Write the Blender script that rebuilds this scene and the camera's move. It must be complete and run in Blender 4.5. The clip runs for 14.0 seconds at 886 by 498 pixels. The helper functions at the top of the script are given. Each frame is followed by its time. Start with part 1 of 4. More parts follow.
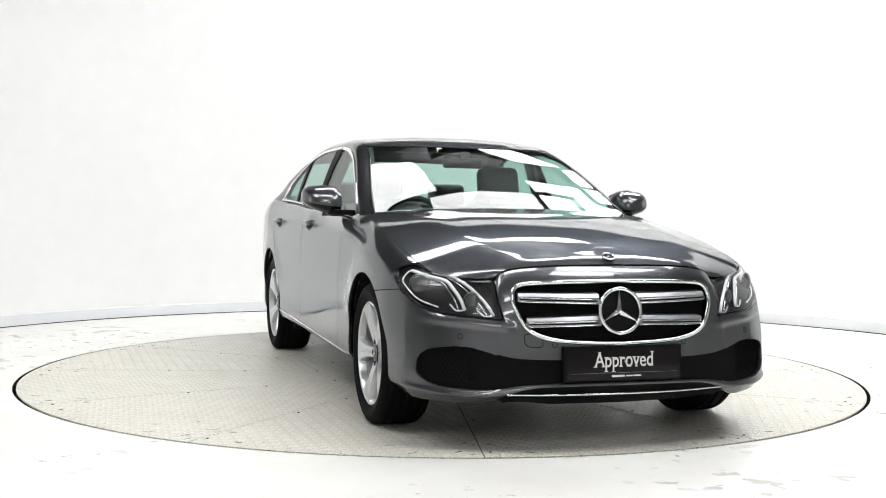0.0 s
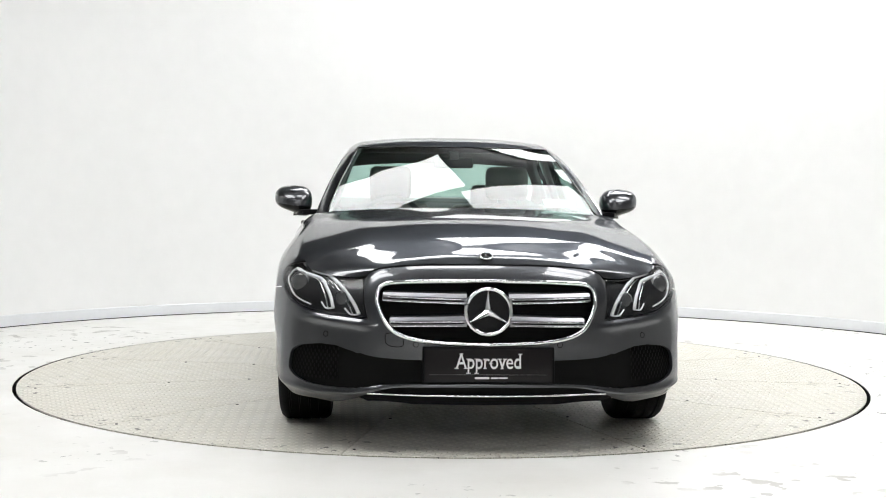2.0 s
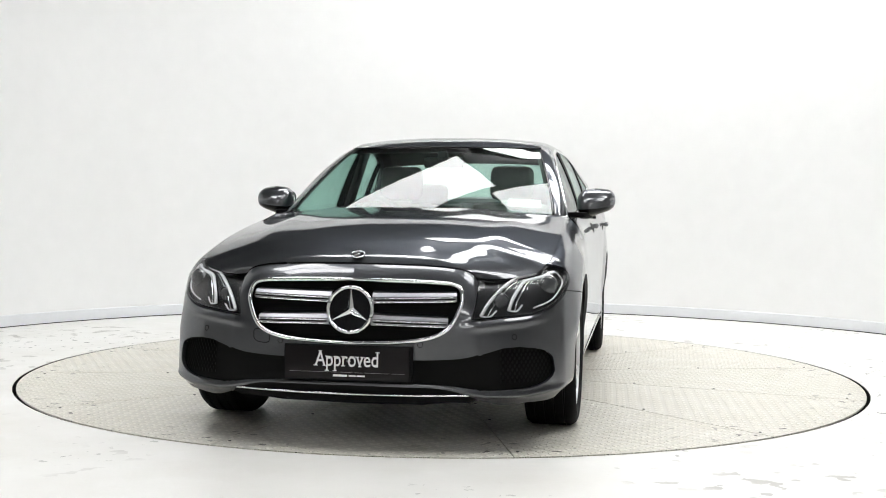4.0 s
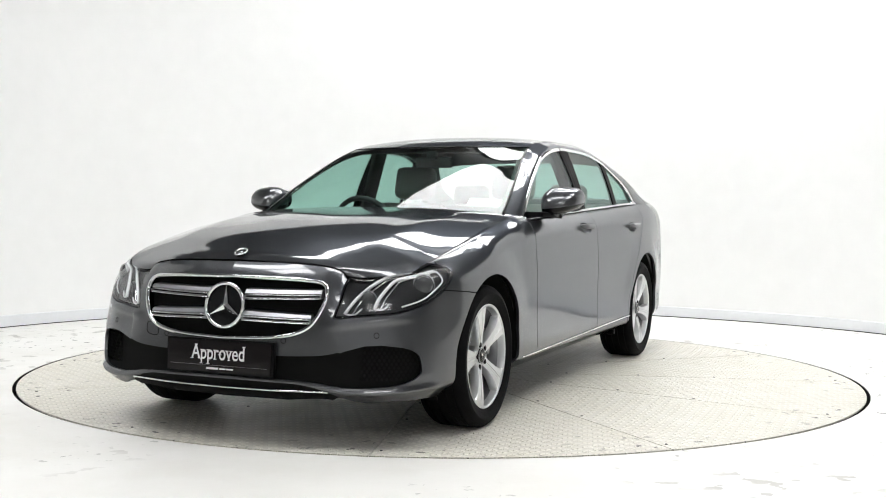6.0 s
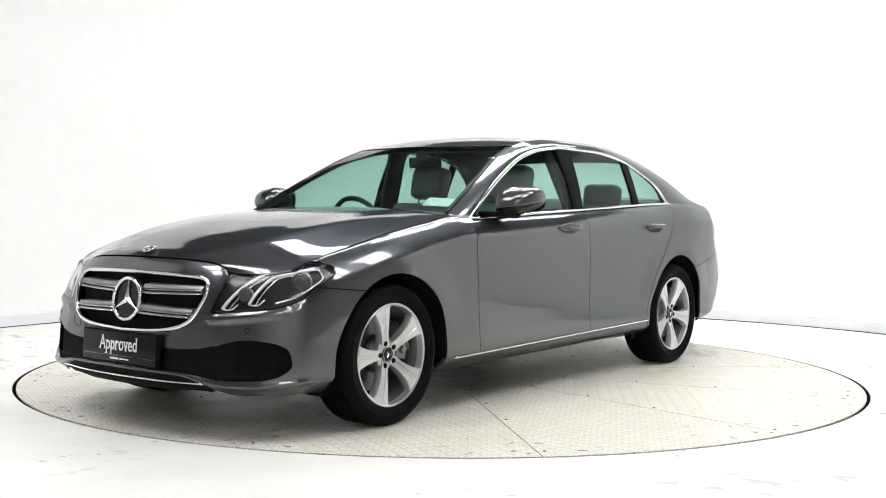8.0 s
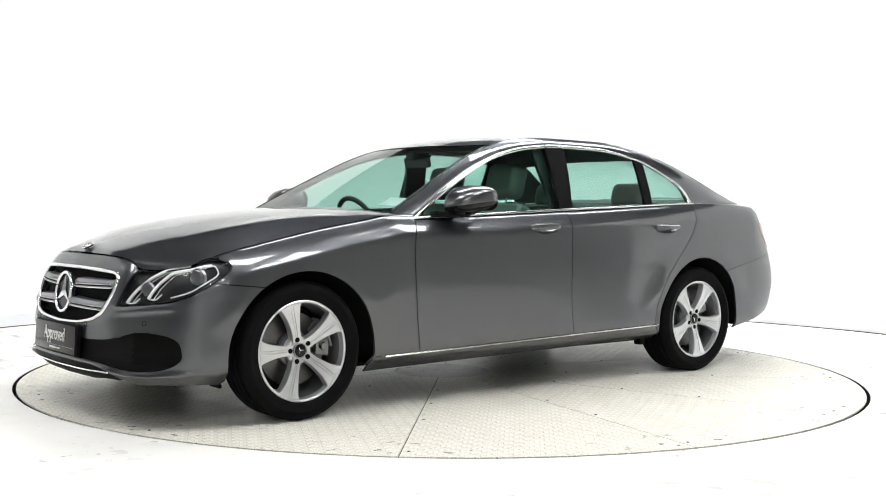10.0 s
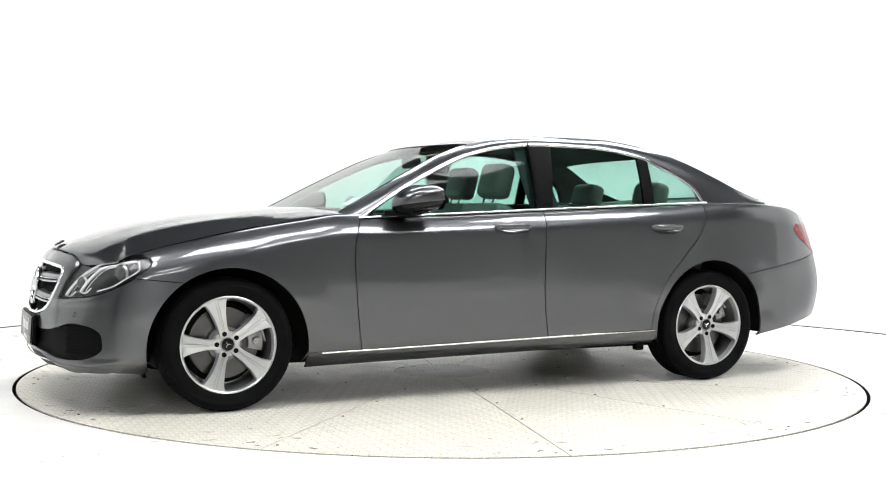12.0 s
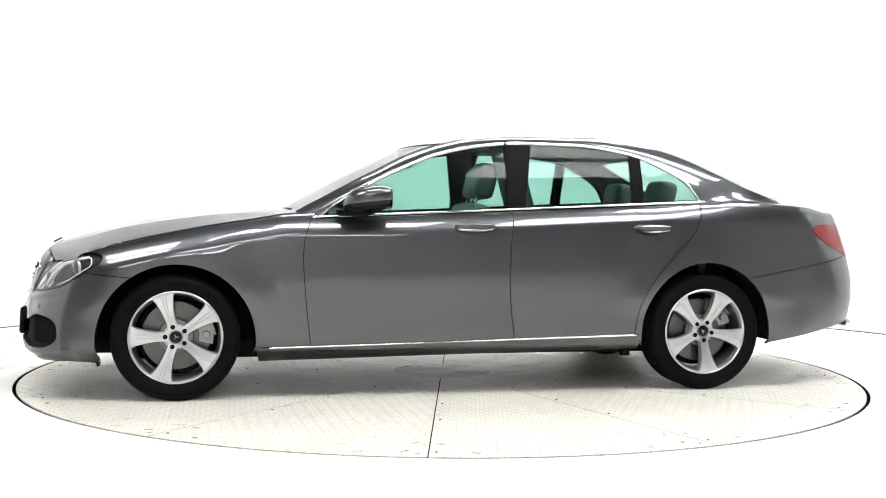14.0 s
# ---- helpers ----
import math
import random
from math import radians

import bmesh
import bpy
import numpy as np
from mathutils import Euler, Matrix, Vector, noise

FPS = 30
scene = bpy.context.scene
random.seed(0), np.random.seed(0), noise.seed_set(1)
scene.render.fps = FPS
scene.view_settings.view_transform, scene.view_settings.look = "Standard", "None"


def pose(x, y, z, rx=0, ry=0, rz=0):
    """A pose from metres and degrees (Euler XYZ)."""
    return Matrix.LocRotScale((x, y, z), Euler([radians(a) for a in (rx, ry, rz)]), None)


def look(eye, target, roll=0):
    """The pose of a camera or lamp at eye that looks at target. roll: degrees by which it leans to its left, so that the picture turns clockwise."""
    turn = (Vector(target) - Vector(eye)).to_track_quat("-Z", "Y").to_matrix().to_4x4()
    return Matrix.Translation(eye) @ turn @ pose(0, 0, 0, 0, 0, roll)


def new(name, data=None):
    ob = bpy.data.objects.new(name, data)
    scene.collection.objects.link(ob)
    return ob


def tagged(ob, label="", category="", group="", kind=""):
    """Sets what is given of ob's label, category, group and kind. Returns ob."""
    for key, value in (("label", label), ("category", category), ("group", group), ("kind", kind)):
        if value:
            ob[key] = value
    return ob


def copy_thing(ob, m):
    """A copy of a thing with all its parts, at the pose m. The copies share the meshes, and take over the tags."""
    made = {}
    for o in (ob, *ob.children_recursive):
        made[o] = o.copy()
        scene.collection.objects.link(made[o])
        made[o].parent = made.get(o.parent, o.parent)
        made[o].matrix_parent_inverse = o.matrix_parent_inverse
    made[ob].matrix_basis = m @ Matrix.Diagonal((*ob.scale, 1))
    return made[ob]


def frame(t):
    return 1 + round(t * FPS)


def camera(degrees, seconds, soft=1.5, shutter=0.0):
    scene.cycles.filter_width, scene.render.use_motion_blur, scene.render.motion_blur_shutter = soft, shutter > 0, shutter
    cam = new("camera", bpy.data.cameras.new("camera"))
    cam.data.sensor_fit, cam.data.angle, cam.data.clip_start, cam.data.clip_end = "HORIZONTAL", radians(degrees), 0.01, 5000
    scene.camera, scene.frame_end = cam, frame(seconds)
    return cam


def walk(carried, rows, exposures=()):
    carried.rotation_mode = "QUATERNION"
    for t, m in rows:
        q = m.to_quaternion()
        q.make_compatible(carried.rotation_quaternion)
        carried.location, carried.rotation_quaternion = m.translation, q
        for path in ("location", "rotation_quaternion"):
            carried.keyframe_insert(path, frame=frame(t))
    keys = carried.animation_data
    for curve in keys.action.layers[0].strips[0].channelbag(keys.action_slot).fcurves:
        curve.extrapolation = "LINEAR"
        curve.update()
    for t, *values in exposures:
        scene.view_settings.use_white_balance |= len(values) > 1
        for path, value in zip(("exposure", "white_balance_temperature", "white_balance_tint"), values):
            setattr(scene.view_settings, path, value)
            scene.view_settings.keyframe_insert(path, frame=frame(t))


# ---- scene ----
# ---- camera ----
cam = camera(42.84, 14.0, soft=1.0)
VIEW = look((0, -7.061, 1.004), (0, 0, 0.763), 0.637)
walk(cam, [(0, VIEW), (14.0, VIEW)], exposures=[(0, -0.44), (3.0, -0.64), (8.0, -0.40), (11.0, -0.15), (14.0, 0.04)])

# ---- light: a windowless turntable studio under diffusing roof lights ----
world = bpy.data.worlds.new("studio_world")
world.use_nodes = True
world.node_tree.nodes["Background"].inputs["Color"].default_value = (0.9, 0.95, 1.0, 1)
world.node_tree.nodes["Background"].inputs["Strength"].default_value = 0.05
scene.world = world
ROOF_LIGHT = 14.0


# ---- materials ----
def mat(name, color, rough=0.5, metal=0.0, coat=0.0, vary=0.0, scale=8.0, bump=0.0, bump_scale=60.0, spec=0.5):
    """A principled material with colour variation at two scales and fine relief."""
    m = bpy.data.materials.new(name)
    m.use_nodes = True
    nt = m.node_tree
    b = nt.nodes["Principled BSDF"]
    b.inputs["Base Color"].default_value = (*color, 1)
    b.inputs["Roughness"].default_value = rough
    b.inputs["Metallic"].default_value = metal
    b.inputs["Coat Weight"].default_value = coat
    b.inputs["Coat Roughness"].default_value = 0.03
    b.inputs["Specular IOR Level"].default_value = spec
    tc = nt.nodes.new("ShaderNodeTexCoord")
    if vary:
        n1, n2 = nt.nodes.new("ShaderNodeTexNoise"), nt.nodes.new("ShaderNodeTexNoise")
        for n, s in ((n1, scale), (n2, scale * 9)):
            n.inputs["Scale"].default_value, n.inputs["Detail"].default_value = s, 4
            nt.links.new(tc.outputs["Object"], n.inputs["Vector"])
        add = nt.nodes.new("ShaderNodeMath")
        add.operation = "ADD"
        nt.links.new(n1.outputs["Fac"], add.inputs[0])
        nt.links.new(n2.outputs["Fac"], add.inputs[1])
        ramp = nt.nodes.new("ShaderNodeMapRange")
        ramp.inputs["From Min"].default_value, ramp.inputs["From Max"].default_value = 0.6, 1.4
        ramp.inputs["To Min"].default_value, ramp.inputs["To Max"].default_value = 1 - vary, 1 + vary
        nt.links.new(add.outputs[0], ramp.inputs["Value"])
        mul = nt.nodes.new("ShaderNodeMix")
        mul.data_type, mul.blend_type = "RGBA", "MULTIPLY"
        mul.inputs[0].default_value = 1
        mul.inputs[6].default_value = (*color, 1)
        nt.links.new(ramp.outputs[0], mul.inputs[7])
        nt.links.new(mul.outputs[2], b.inputs["Base Color"])
    if bump:
        n3, bp = nt.nodes.new("ShaderNodeTexNoise"), nt.nodes.new("ShaderNodeBump")
        n3.inputs["Scale"].default_value = bump_scale
        nt.links.new(tc.outputs["Object"], n3.inputs["Vector"])
        bp.inputs["Strength"].default_value, bp.inputs["Distance"].default_value = bump, 0.002
        nt.links.new(n3.outputs["Fac"], bp.inputs["Height"])
        nt.links.new(bp.outputs["Normal"], b.inputs["Normal"])
    return m


def glowing(name, color, strength):
    m = bpy.data.materials.new(name)
    m.use_nodes = True
    b = m.node_tree.nodes["Principled BSDF"]
    b.inputs["Base Color"].default_value = (*color, 1)
    b.inputs["Emission Color"].default_value = (*color, 1)
    b.inputs["Emission Strength"].default_value = strength
    return m


def thin_glass(name, tint, gloss=0.04, rough=0.0):
    """A thin pane: tinted clear, with mirror gloss by Fresnel."""
    m = bpy.data.materials.new(name)
    m.use_nodes = True
    nt = m.node_tree
    nt.nodes.remove(nt.nodes["Principled BSDF"])
    clear, shine, mix = nt.nodes.new("ShaderNodeBsdfTransparent"), nt.nodes.new("ShaderNodeBsdfGlossy"), nt.nodes.new("ShaderNodeMixShader")
    clear.inputs["Color"].default_value = (*tint, 1)
    shine.inputs["Roughness"].default_value = rough
    lw, pw, mr = nt.nodes.new("ShaderNodeLayerWeight"), nt.nodes.new("ShaderNodeMath"), nt.nodes.new("ShaderNodeMapRange")
    lw.inputs["Blend"].default_value = 0.5
    pw.operation = "POWER"
    pw.inputs[1].default_value = 5.0
    mr.inputs["To Min"].default_value, mr.inputs["To Max"].default_value = gloss, 0.9
    nt.links.new(lw.outputs["Facing"], pw.inputs[0])
    nt.links.new(pw.outputs[0], mr.inputs["Value"])
    nt.links.new(mr.outputs[0], mix.inputs[0])
    nt.links.new(clear.outputs[0], mix.inputs[1])
    nt.links.new(shine.outputs[0], mix.inputs[2])
    nt.links.new(mix.outputs[0], nt.nodes["Material Output"].inputs["Surface"])
    return m


def car_paint():
    """Grey metallic lacquer: flake sparkle under a clear coat with faint orange peel."""
    m = mat("grey_metallic_paint", (0.077, 0.0803, 0.0868), 0.32, 0.9, 1.0)
    nt = m.node_tree
    b = nt.nodes["Principled BSDF"]
    b.inputs["Coat IOR"].default_value = 1.66
    b.inputs["Specular Tint"].default_value = (0.35, 0.37, 0.40, 1)
    tc = nt.nodes.new("ShaderNodeTexCoord")
    v = nt.nodes.new("ShaderNodeTexVoronoi")
    v.inputs["Scale"].default_value = 900
    nt.links.new(tc.outputs["Object"], v.inputs["Vector"])
    mr = nt.nodes.new("ShaderNodeMapRange")
    mr.inputs["To Min"].default_value, mr.inputs["To Max"].default_value = 0.26, 0.38
    nt.links.new(v.outputs["Color"], mr.inputs["Value"])
    nt.links.new(mr.outputs[0], b.inputs["Roughness"])
    n, bp = nt.nodes.new("ShaderNodeTexNoise"), nt.nodes.new("ShaderNodeBump")
    n.inputs["Scale"].default_value = 90
    nt.links.new(tc.outputs["Object"], n.inputs["Vector"])
    bp.inputs["Strength"].default_value, bp.inputs["Distance"].default_value = 0.03, 0.0006
    nt.links.new(n.outputs["Fac"], bp.inputs["Height"])
    nt.links.new(bp.outputs["Normal"], b.inputs["Coat Normal"])
    return m


def worn_floor(name, base, dirt, speck_scale, speck_level, tread=False):
    """Painted floor with soft staining and small dark chips; tread adds raised lozenges."""
    m = bpy.data.materials.new(name)
    m.use_nodes = True
    nt = m.node_tree
    b = nt.nodes["Principled BSDF"]
    tc = nt.nodes.new("ShaderNodeTexCoord")

    def tex(scale, detail=5):
        n = nt.nodes.new("ShaderNodeTexNoise")
        n.inputs["Scale"].default_value, n.inputs["Detail"].default_value = scale, detail
        nt.links.new(tc.outputs["Object"], n.inputs["Vector"])
        return n.outputs["Fac"]

    def ranged(sock, a, c, lo, hi):
        r = nt.nodes.new("ShaderNodeMapRange")
        for k, val in (("From Min", a), ("From Max", c), ("To Min", lo), ("To Max", hi)):
            r.inputs[k].default_value = val
        nt.links.new(sock, r.inputs["Value"])
        return r.outputs[0]

    def mixed(fac, c1, c2):
        x = nt.nodes.new("ShaderNodeMix")
        x.data_type = "RGBA"
        nt.links.new(fac, x.inputs[0])
        for k, c in ((6, c1), (7, c2)):
            if isinstance(c, tuple):
                x.inputs[k].default_value = (*c, 1)
            else:
                nt.links.new(c, x.inputs[k])
        return x.outputs[2]

    stain = mixed(ranged(tex(1.3, 8), 0.42, 0.72, 0, 0.55), base, dirt)
    patch = ranged(tex(0.55, 3), 0.48, 0.58, 0, 1)
    chip = ranged(tex(speck_scale, 6), speck_level, speck_level + 0.02, 0, 1)
    both = nt.nodes.new("ShaderNodeMath")
    both.operation = "MULTIPLY"
    nt.links.new(patch, both.inputs[0])
    nt.links.new(chip, both.inputs[1])
    nt.links.new(mixed(both.outputs[0], stain, (0.09, 0.085, 0.08)), b.inputs["Base Color"])
    nt.links.new(ranged(tex(6), 0.3, 0.7, 0.28, 0.5), b.inputs["Roughness"])
    bp = nt.nodes.new("ShaderNodeBump")
    if tread:
        # two sets of short raised bars, crossed, as on tread plate
        br = []
        for turn in (45, -45):
            mp = nt.nodes.new("ShaderNodeMapping")
            mp.inputs["Rotation"].default_value = (0, 0, radians(turn))
            nt.links.new(tc.outputs["Object"], mp.inputs["Vector"])
            w1, w2 = nt.nodes.new("ShaderNodeTexWave"), nt.nodes.new("ShaderNodeTexWave")
            for w, axis, s in ((w1, "X", 10.0), (w2, "Y", 5.0)):
                w.wave_type, w.bands_direction, w.wave_profile = "BANDS", axis, "SIN"
                w.inputs["Scale"].default_value = s
                nt.links.new(mp.outputs[0], w.inputs["Vector"])
            mlt = nt.nodes.new("ShaderNodeMath")
            mlt.operation = "MULTIPLY"
            nt.links.new(w1.outputs["Fac"], mlt.inputs[0])
            nt.links.new(w2.outputs["Fac"], mlt.inputs[1])
            br.append(ranged(mlt.outputs[0], 0.45, 0.7, 0, 1))
        mx = nt.nodes.new("ShaderNodeMath")
        mx.operation = "MAXIMUM"
        nt.links.new(br[0], mx.inputs[0])
        nt.links.new(br[1], mx.inputs[1])
        nt.links.new(mx.outputs[0], bp.inputs["Height"])
        # a greyer tone between the raised bars
        groove_tint = mixed(ranged(mx.outputs[0], 0, 1, 0.26, 0.0), mixed(both.outputs[0], stain, (0.09, 0.085, 0.08)), (0.30, 0.28, 0.24))
        nt.links.new(groove_tint, b.inputs["Base Color"])
        bp.inputs["Strength"].default_value, bp.inputs["Distance"].default_value = 1.0, 0.006
    else:
        # flaked paint in loose patches, with the grey screed showing
        flake = nt.nodes.new("ShaderNodeMath")
        flake.operation = "MULTIPLY"
        nt.links.new(ranged(tex(7.5, 10), 0.585, 0.605, 0, 0.75), flake.inputs[0])
        nt.links.new(ranged(tex(0.9, 2), 0.54, 0.62, 0, 1), flake.inputs[1])
        worn = mixed(flake.outputs[0], mixed(both.outputs[0], stain, (0.09, 0.085, 0.08)), (0.40, 0.385, 0.36))
        nt.links.new(worn, b.inputs["Base Color"])
        nt.links.new(tex(45), bp.inputs["Height"])
        bp.inputs["Strength"].default_value, bp.inputs["Distance"].default_value = 0.25, 0.002
    nt.links.new(bp.outputs["Normal"], b.inputs["Normal"])
    return m


PAINT = car_paint()
CHROME = mat("chrome", (0.82, 0.83, 0.84), 0.08, 1.0)
SATIN = mat("satin_silver", (0.33, 0.335, 0.345), 0.38, 1.0)
ALLOY = mat("silver_alloy", (0.60, 0.61, 0.62), 0.3, 0.8, 0.3, 0.05, 20)
# a darker copy of the alloy, with the barrel's shade in its colour
ALLOY_DARK = mat("shaded_alloy_barrel", (0.25, 0.25, 0.26), 0.4, 0.9)
BLACK = mat("black_plastic", (0.004, 0.004, 0.0045), 0.5, 0, 0, 0.2, 30, 0.2, 400, 0.07)
GLOSS_BLACK = mat("gloss_black_trim", (0.006, 0.006, 0.007), 0.15, spec=0.25)
SEAM = mat("dark_body_cavity", (0.006, 0.006, 0.006), 0.8, spec=0.1)
RUBBER = mat("tyre_rubber", (0.0045, 0.0045, 0.005), 0.65, 0, 0, 0.25, 12, 0.3, 300, 0.06)
STEEL = mat("brake_steel", (0.13, 0.128, 0.125), 0.35, 1.0, 0, 0.2, 30)
CALIPER = mat("cast_caliper", (0.32, 0.32, 0.32), 0.42, 0.8, 0, 0.2, 40)
GLASS_SIDE = thin_glass("green_tinted_side_glass", (0.48, 0.70, 0.64), 0.022)
GLASS_FRONT = thin_glass("green_tinted_windscreen", (0.70, 0.86, 0.81), 0.06)
LENS = thin_glass("clear_lamp_lens", (0.95, 0.955, 0.96), 0.02)
RED_LENS = mat("red_lamp_lens", (0.20, 0.004, 0.008), 0.15, spec=0.25)
PROJECTOR = mat("smoked_projector_glass", (0.05, 0.052, 0.055), 0.08, 0.0, 0.6)
LAMP_BED = mat("dark_grey_lamp_housing", (0.030, 0.0305, 0.032), 0.28, 0.6, 0.1, 0.2, 40)
DRL = mat("pale_light_guide", (0.80, 0.82, 0.84), 0.25, 0.1)
LEATHER = mat("grey_beige_leather", (0.27, 0.26, 0.24), 0.5, 0, 0, 0.1, 10, 0.3, 250)
DARK_TRIM = mat("dark_cabin_plastic", (0.022, 0.022, 0.023), 0.55, 0, 0, 0.15, 20, 0.3, 300)
LINING = mat("grey_headlining", (0.075, 0.073, 0.069), 0.9, 0, 0, 0.08, 30)
PLATE = mat("dark_plate", (0.008, 0.0065, 0.007), 0.18, spec=0.22)
LETTER = mat("pale_lettering", (0.72, 0.72, 0.72), 0.5)
PAPER = mat("white_paper_disc", (0.75, 0.8, 0.8), 0.6)
WALL = mat("white_studio_paint", (0.82, 0.825, 0.82), 0.6, 0, 0, 0.025, 0.7, 0.15, 30)
SKIRT = mat("white_skirting_paint", (0.73, 0.745, 0.765), 0.4, 0, 0, 0.03, 3)
CEIL = mat("grey_roof_deck", (0.16, 0.16, 0.163), 0.8, 0, 0, 0.1, 1.5)
BEAM = mat("dark_roof_steel", (0.06, 0.06, 0.065), 0.5, 0, 0, 0.15, 4)
BACK = mat("pale_grey_blockwork_paint", (0.68, 0.68, 0.665), 0.8, 0, 0, 0.08, 1.2, 0.4, 20)
FLOOR = worn_floor("worn_white_floor_paint", (0.80, 0.795, 0.77), (0.70, 0.685, 0.64), 15.0, 0.64)
BARE = worn_floor("worn_bare_tread_plate", (0.60, 0.59, 0.56), (0.46, 0.45, 0.42), 12.0, 0.60, True)
TREAD = worn_floor("cream_painted_tread_plate", (0.80, 0.778, 0.695), (0.74, 0.705, 0.60), 12.0, 0.64, True)
SKYLIGHT = glowing("diffusing_roof_light", (1.0, 1.0, 1.0), ROOF_LIGHT)


# ---- mesh tools ----
def pc(knots):
    """A smooth curve through knots (t, v), evaluated with numpy; it never overshoots."""
    t, v = (np.array(a, float) for a in zip(*sorted(knots)))
    h, d = np.diff(t), np.diff(v) / np.diff(t)
    m = np.zeros(len(t))
    m[0], m[-1] = d[0], d[-1]
    for i in range(1, len(t) - 1):
        if d[i - 1] * d[i] > 0:
            w1, w2 = 2 * h[i] + h[i - 1], h[i] + 2 * h[i - 1]
            m[i] = (w1 + w2) / (w1 / d[i - 1] + w2 / d[i])

    def at(x):
        x = np.clip(np.asarray(x, float), t[0], t[-1])
        i = np.clip(np.searchsorted(t, x) - 1, 0, len(h) - 1)
        s = (x - t[i]) / h[i]
        return (v[i] * (1 + 2 * s) * (1 - s) ** 2 + m[i] * h[i] * s * (1 - s) ** 2
                + v[i + 1] * s * s * (3 - 2 * s) + m[i + 1] * h[i] * s * s * (s - 1))
    return at


def curve_through(points, n=80):
    """n points on a smooth curve through the given points."""
    p = np.array(points, float)
    k = np.concatenate([[0], np.cumsum(np.linalg.norm(np.diff(p, axis=0), axis=1))])
    u = np.linspace(0, k[-1], n)
    return np.stack([pc(list(zip(k, p[:, i])))(u) for i in range(p.shape[1])], -1)


def link_mesh(name, verts, faces, material, parent=None, label="", smooth=True):
    me = bpy.data.meshes.new(name)
    me.from_pydata([tuple(map(float, v)) for v in verts], [], [tuple(map(int, f)) for f in faces])
    me.materials.append(material)
    me.polygons.foreach_set("use_smooth", [smooth] * len(me.polygons))
    ob = new(name, me)
    ob.parent = parent
    return tagged(ob, label) if label else ob


def part(name, bm, material, parent=None, label="", smooth=True):
    me = bpy.data.meshes.new(name)
    bm.to_mesh(me)
    bm.free()
    me.materials.append(material)
    me.polygons.foreach_set("use_smooth", [smooth] * len(me.polygons))
    if smooth:
        me.set_sharp_from_angle(angle=radians(35))
    ob = new(name, me)
    ob.parent = parent
    return tagged(ob, label) if label else ob


def box(bm, size, at=(0, 0, 0), bevel=0.0, turn=(0, 0, 0), seg=2):
    """A bevelled box added to bm."""
    made = bmesh.ops.create_cube(bm, size=1, matrix=pose(*at, *turn) @ Matrix.Diagonal((*size, 1)))
    if bevel:
        es = list({e for v in made["verts"] for e in v.link_edges})
        bmesh.ops.bevel(bm, geom=es, offset=bevel, segments=seg, affect="EDGES", profile=0.6)
    return bm


def grid_faces(nu, nv, close_u=False, flip=False):
    f = []
    for i in range(nu if close_u else nu - 1):
        for j in range(nv - 1):
            a, b = i * nv + j, (i + 1) % nu * nv + j
            q = (a, b, b + 1, a + 1)
            f.append(q[::-1] if flip else q)
    return f


def lathe(name, profile, material, parent, n=64, label="", flip=False):
    """A body of revolution about the y axis; profile: (radius, y)."""
    v = [(r * math.cos(2 * math.pi * i / n), y, r * math.sin(2 * math.pi * i / n)) for i in range(n) for r, y in profile]
    ob = link_mesh(name, v, grid_faces(n, len(profile), True, flip), material, parent, label)
    ob.data.set_sharp_from_angle(angle=radians(35))
    return ob


def tube(name, pts, radius, material, parent, label="", sides=8, flat=1.0, closed=False):
    """A rod along points; flat squashes it along z."""
    p = np.array(pts, float)
    n = len(p)
    tan = np.roll(p, -1, 0) - np.roll(p, 1, 0)
    if not closed:
        tan[0], tan[-1] = p[1] - p[0], p[-1] - p[-2]
    tan /= np.linalg.norm(tan, axis=1)[:, None] + 1e-12
    verts = []
    for c, t in zip(p, tan):
        up = np.array([0, 0, 1.0]) if abs(t[2]) < 0.95 else np.array([0, 1.0, 0])
        a = np.cross(up, t)
        a /= np.linalg.norm(a)
        b = np.cross(t, a)
        for k in range(sides):
            w = 2 * math.pi * k / sides
            verts.append(c + radius * (math.cos(w) * a + flat * math.sin(w) * b))
    f = []
    for i in range(n if closed else n - 1):
        for k in range(sides):
            j = (i + 1) % n
            f.append((i * sides + k, i * sides + (k + 1) % sides, j * sides + (k + 1) % sides, j * sides + k))
    if not closed:
        f += [tuple(range(sides))[::-1], tuple(range((n - 1) * sides, n * sides))]
    return link_mesh(name, verts, f, material, parent, label)


# ---- the car's body surface, x forward, y to its left, z up, origin midway between the axles ----
PLAN = curve_through([(2.313, 0), (2.303, 0.25), (2.266, 0.46), (2.212, 0.63), (2.125, 0.775), (1.995, 0.880), (1.82, 0.918), (1.5, 0.928), (1.0, 0.910), (0.3, 0.908),
                      (-0.5, 0.912), (-1.2, 0.920), (-1.6, 0.920), (-2.0, 0.897), (-2.3, 0.84), (-2.475, 0.735), (-2.56, 0.57), (-2.603, 0.25), (-2.613, 0)], 700)
RUN = np.concatenate([[0], np.cumsum(np.hypot(*np.diff(PLAN, axis=0).T))])
TANGENT = np.gradient(PLAN, axis=0)
TANGENT /= np.hypot(*TANGENT.T)[:, None]


def q_of_x(x):
    """Distance along the plan line from the nose, for a place on the side."""
    return np.interp(-np.asarray(x, float), -PLAN[:, 0], RUN)


def q_of_y(y):
    """The same for a place on the nose."""
    return np.sign(y) * np.interp(np.abs(y), PLAN[:300, 1][:np.argmax(PLAN[:300, 1])], RUN[:300][:np.argmax(PLAN[:300, 1])])


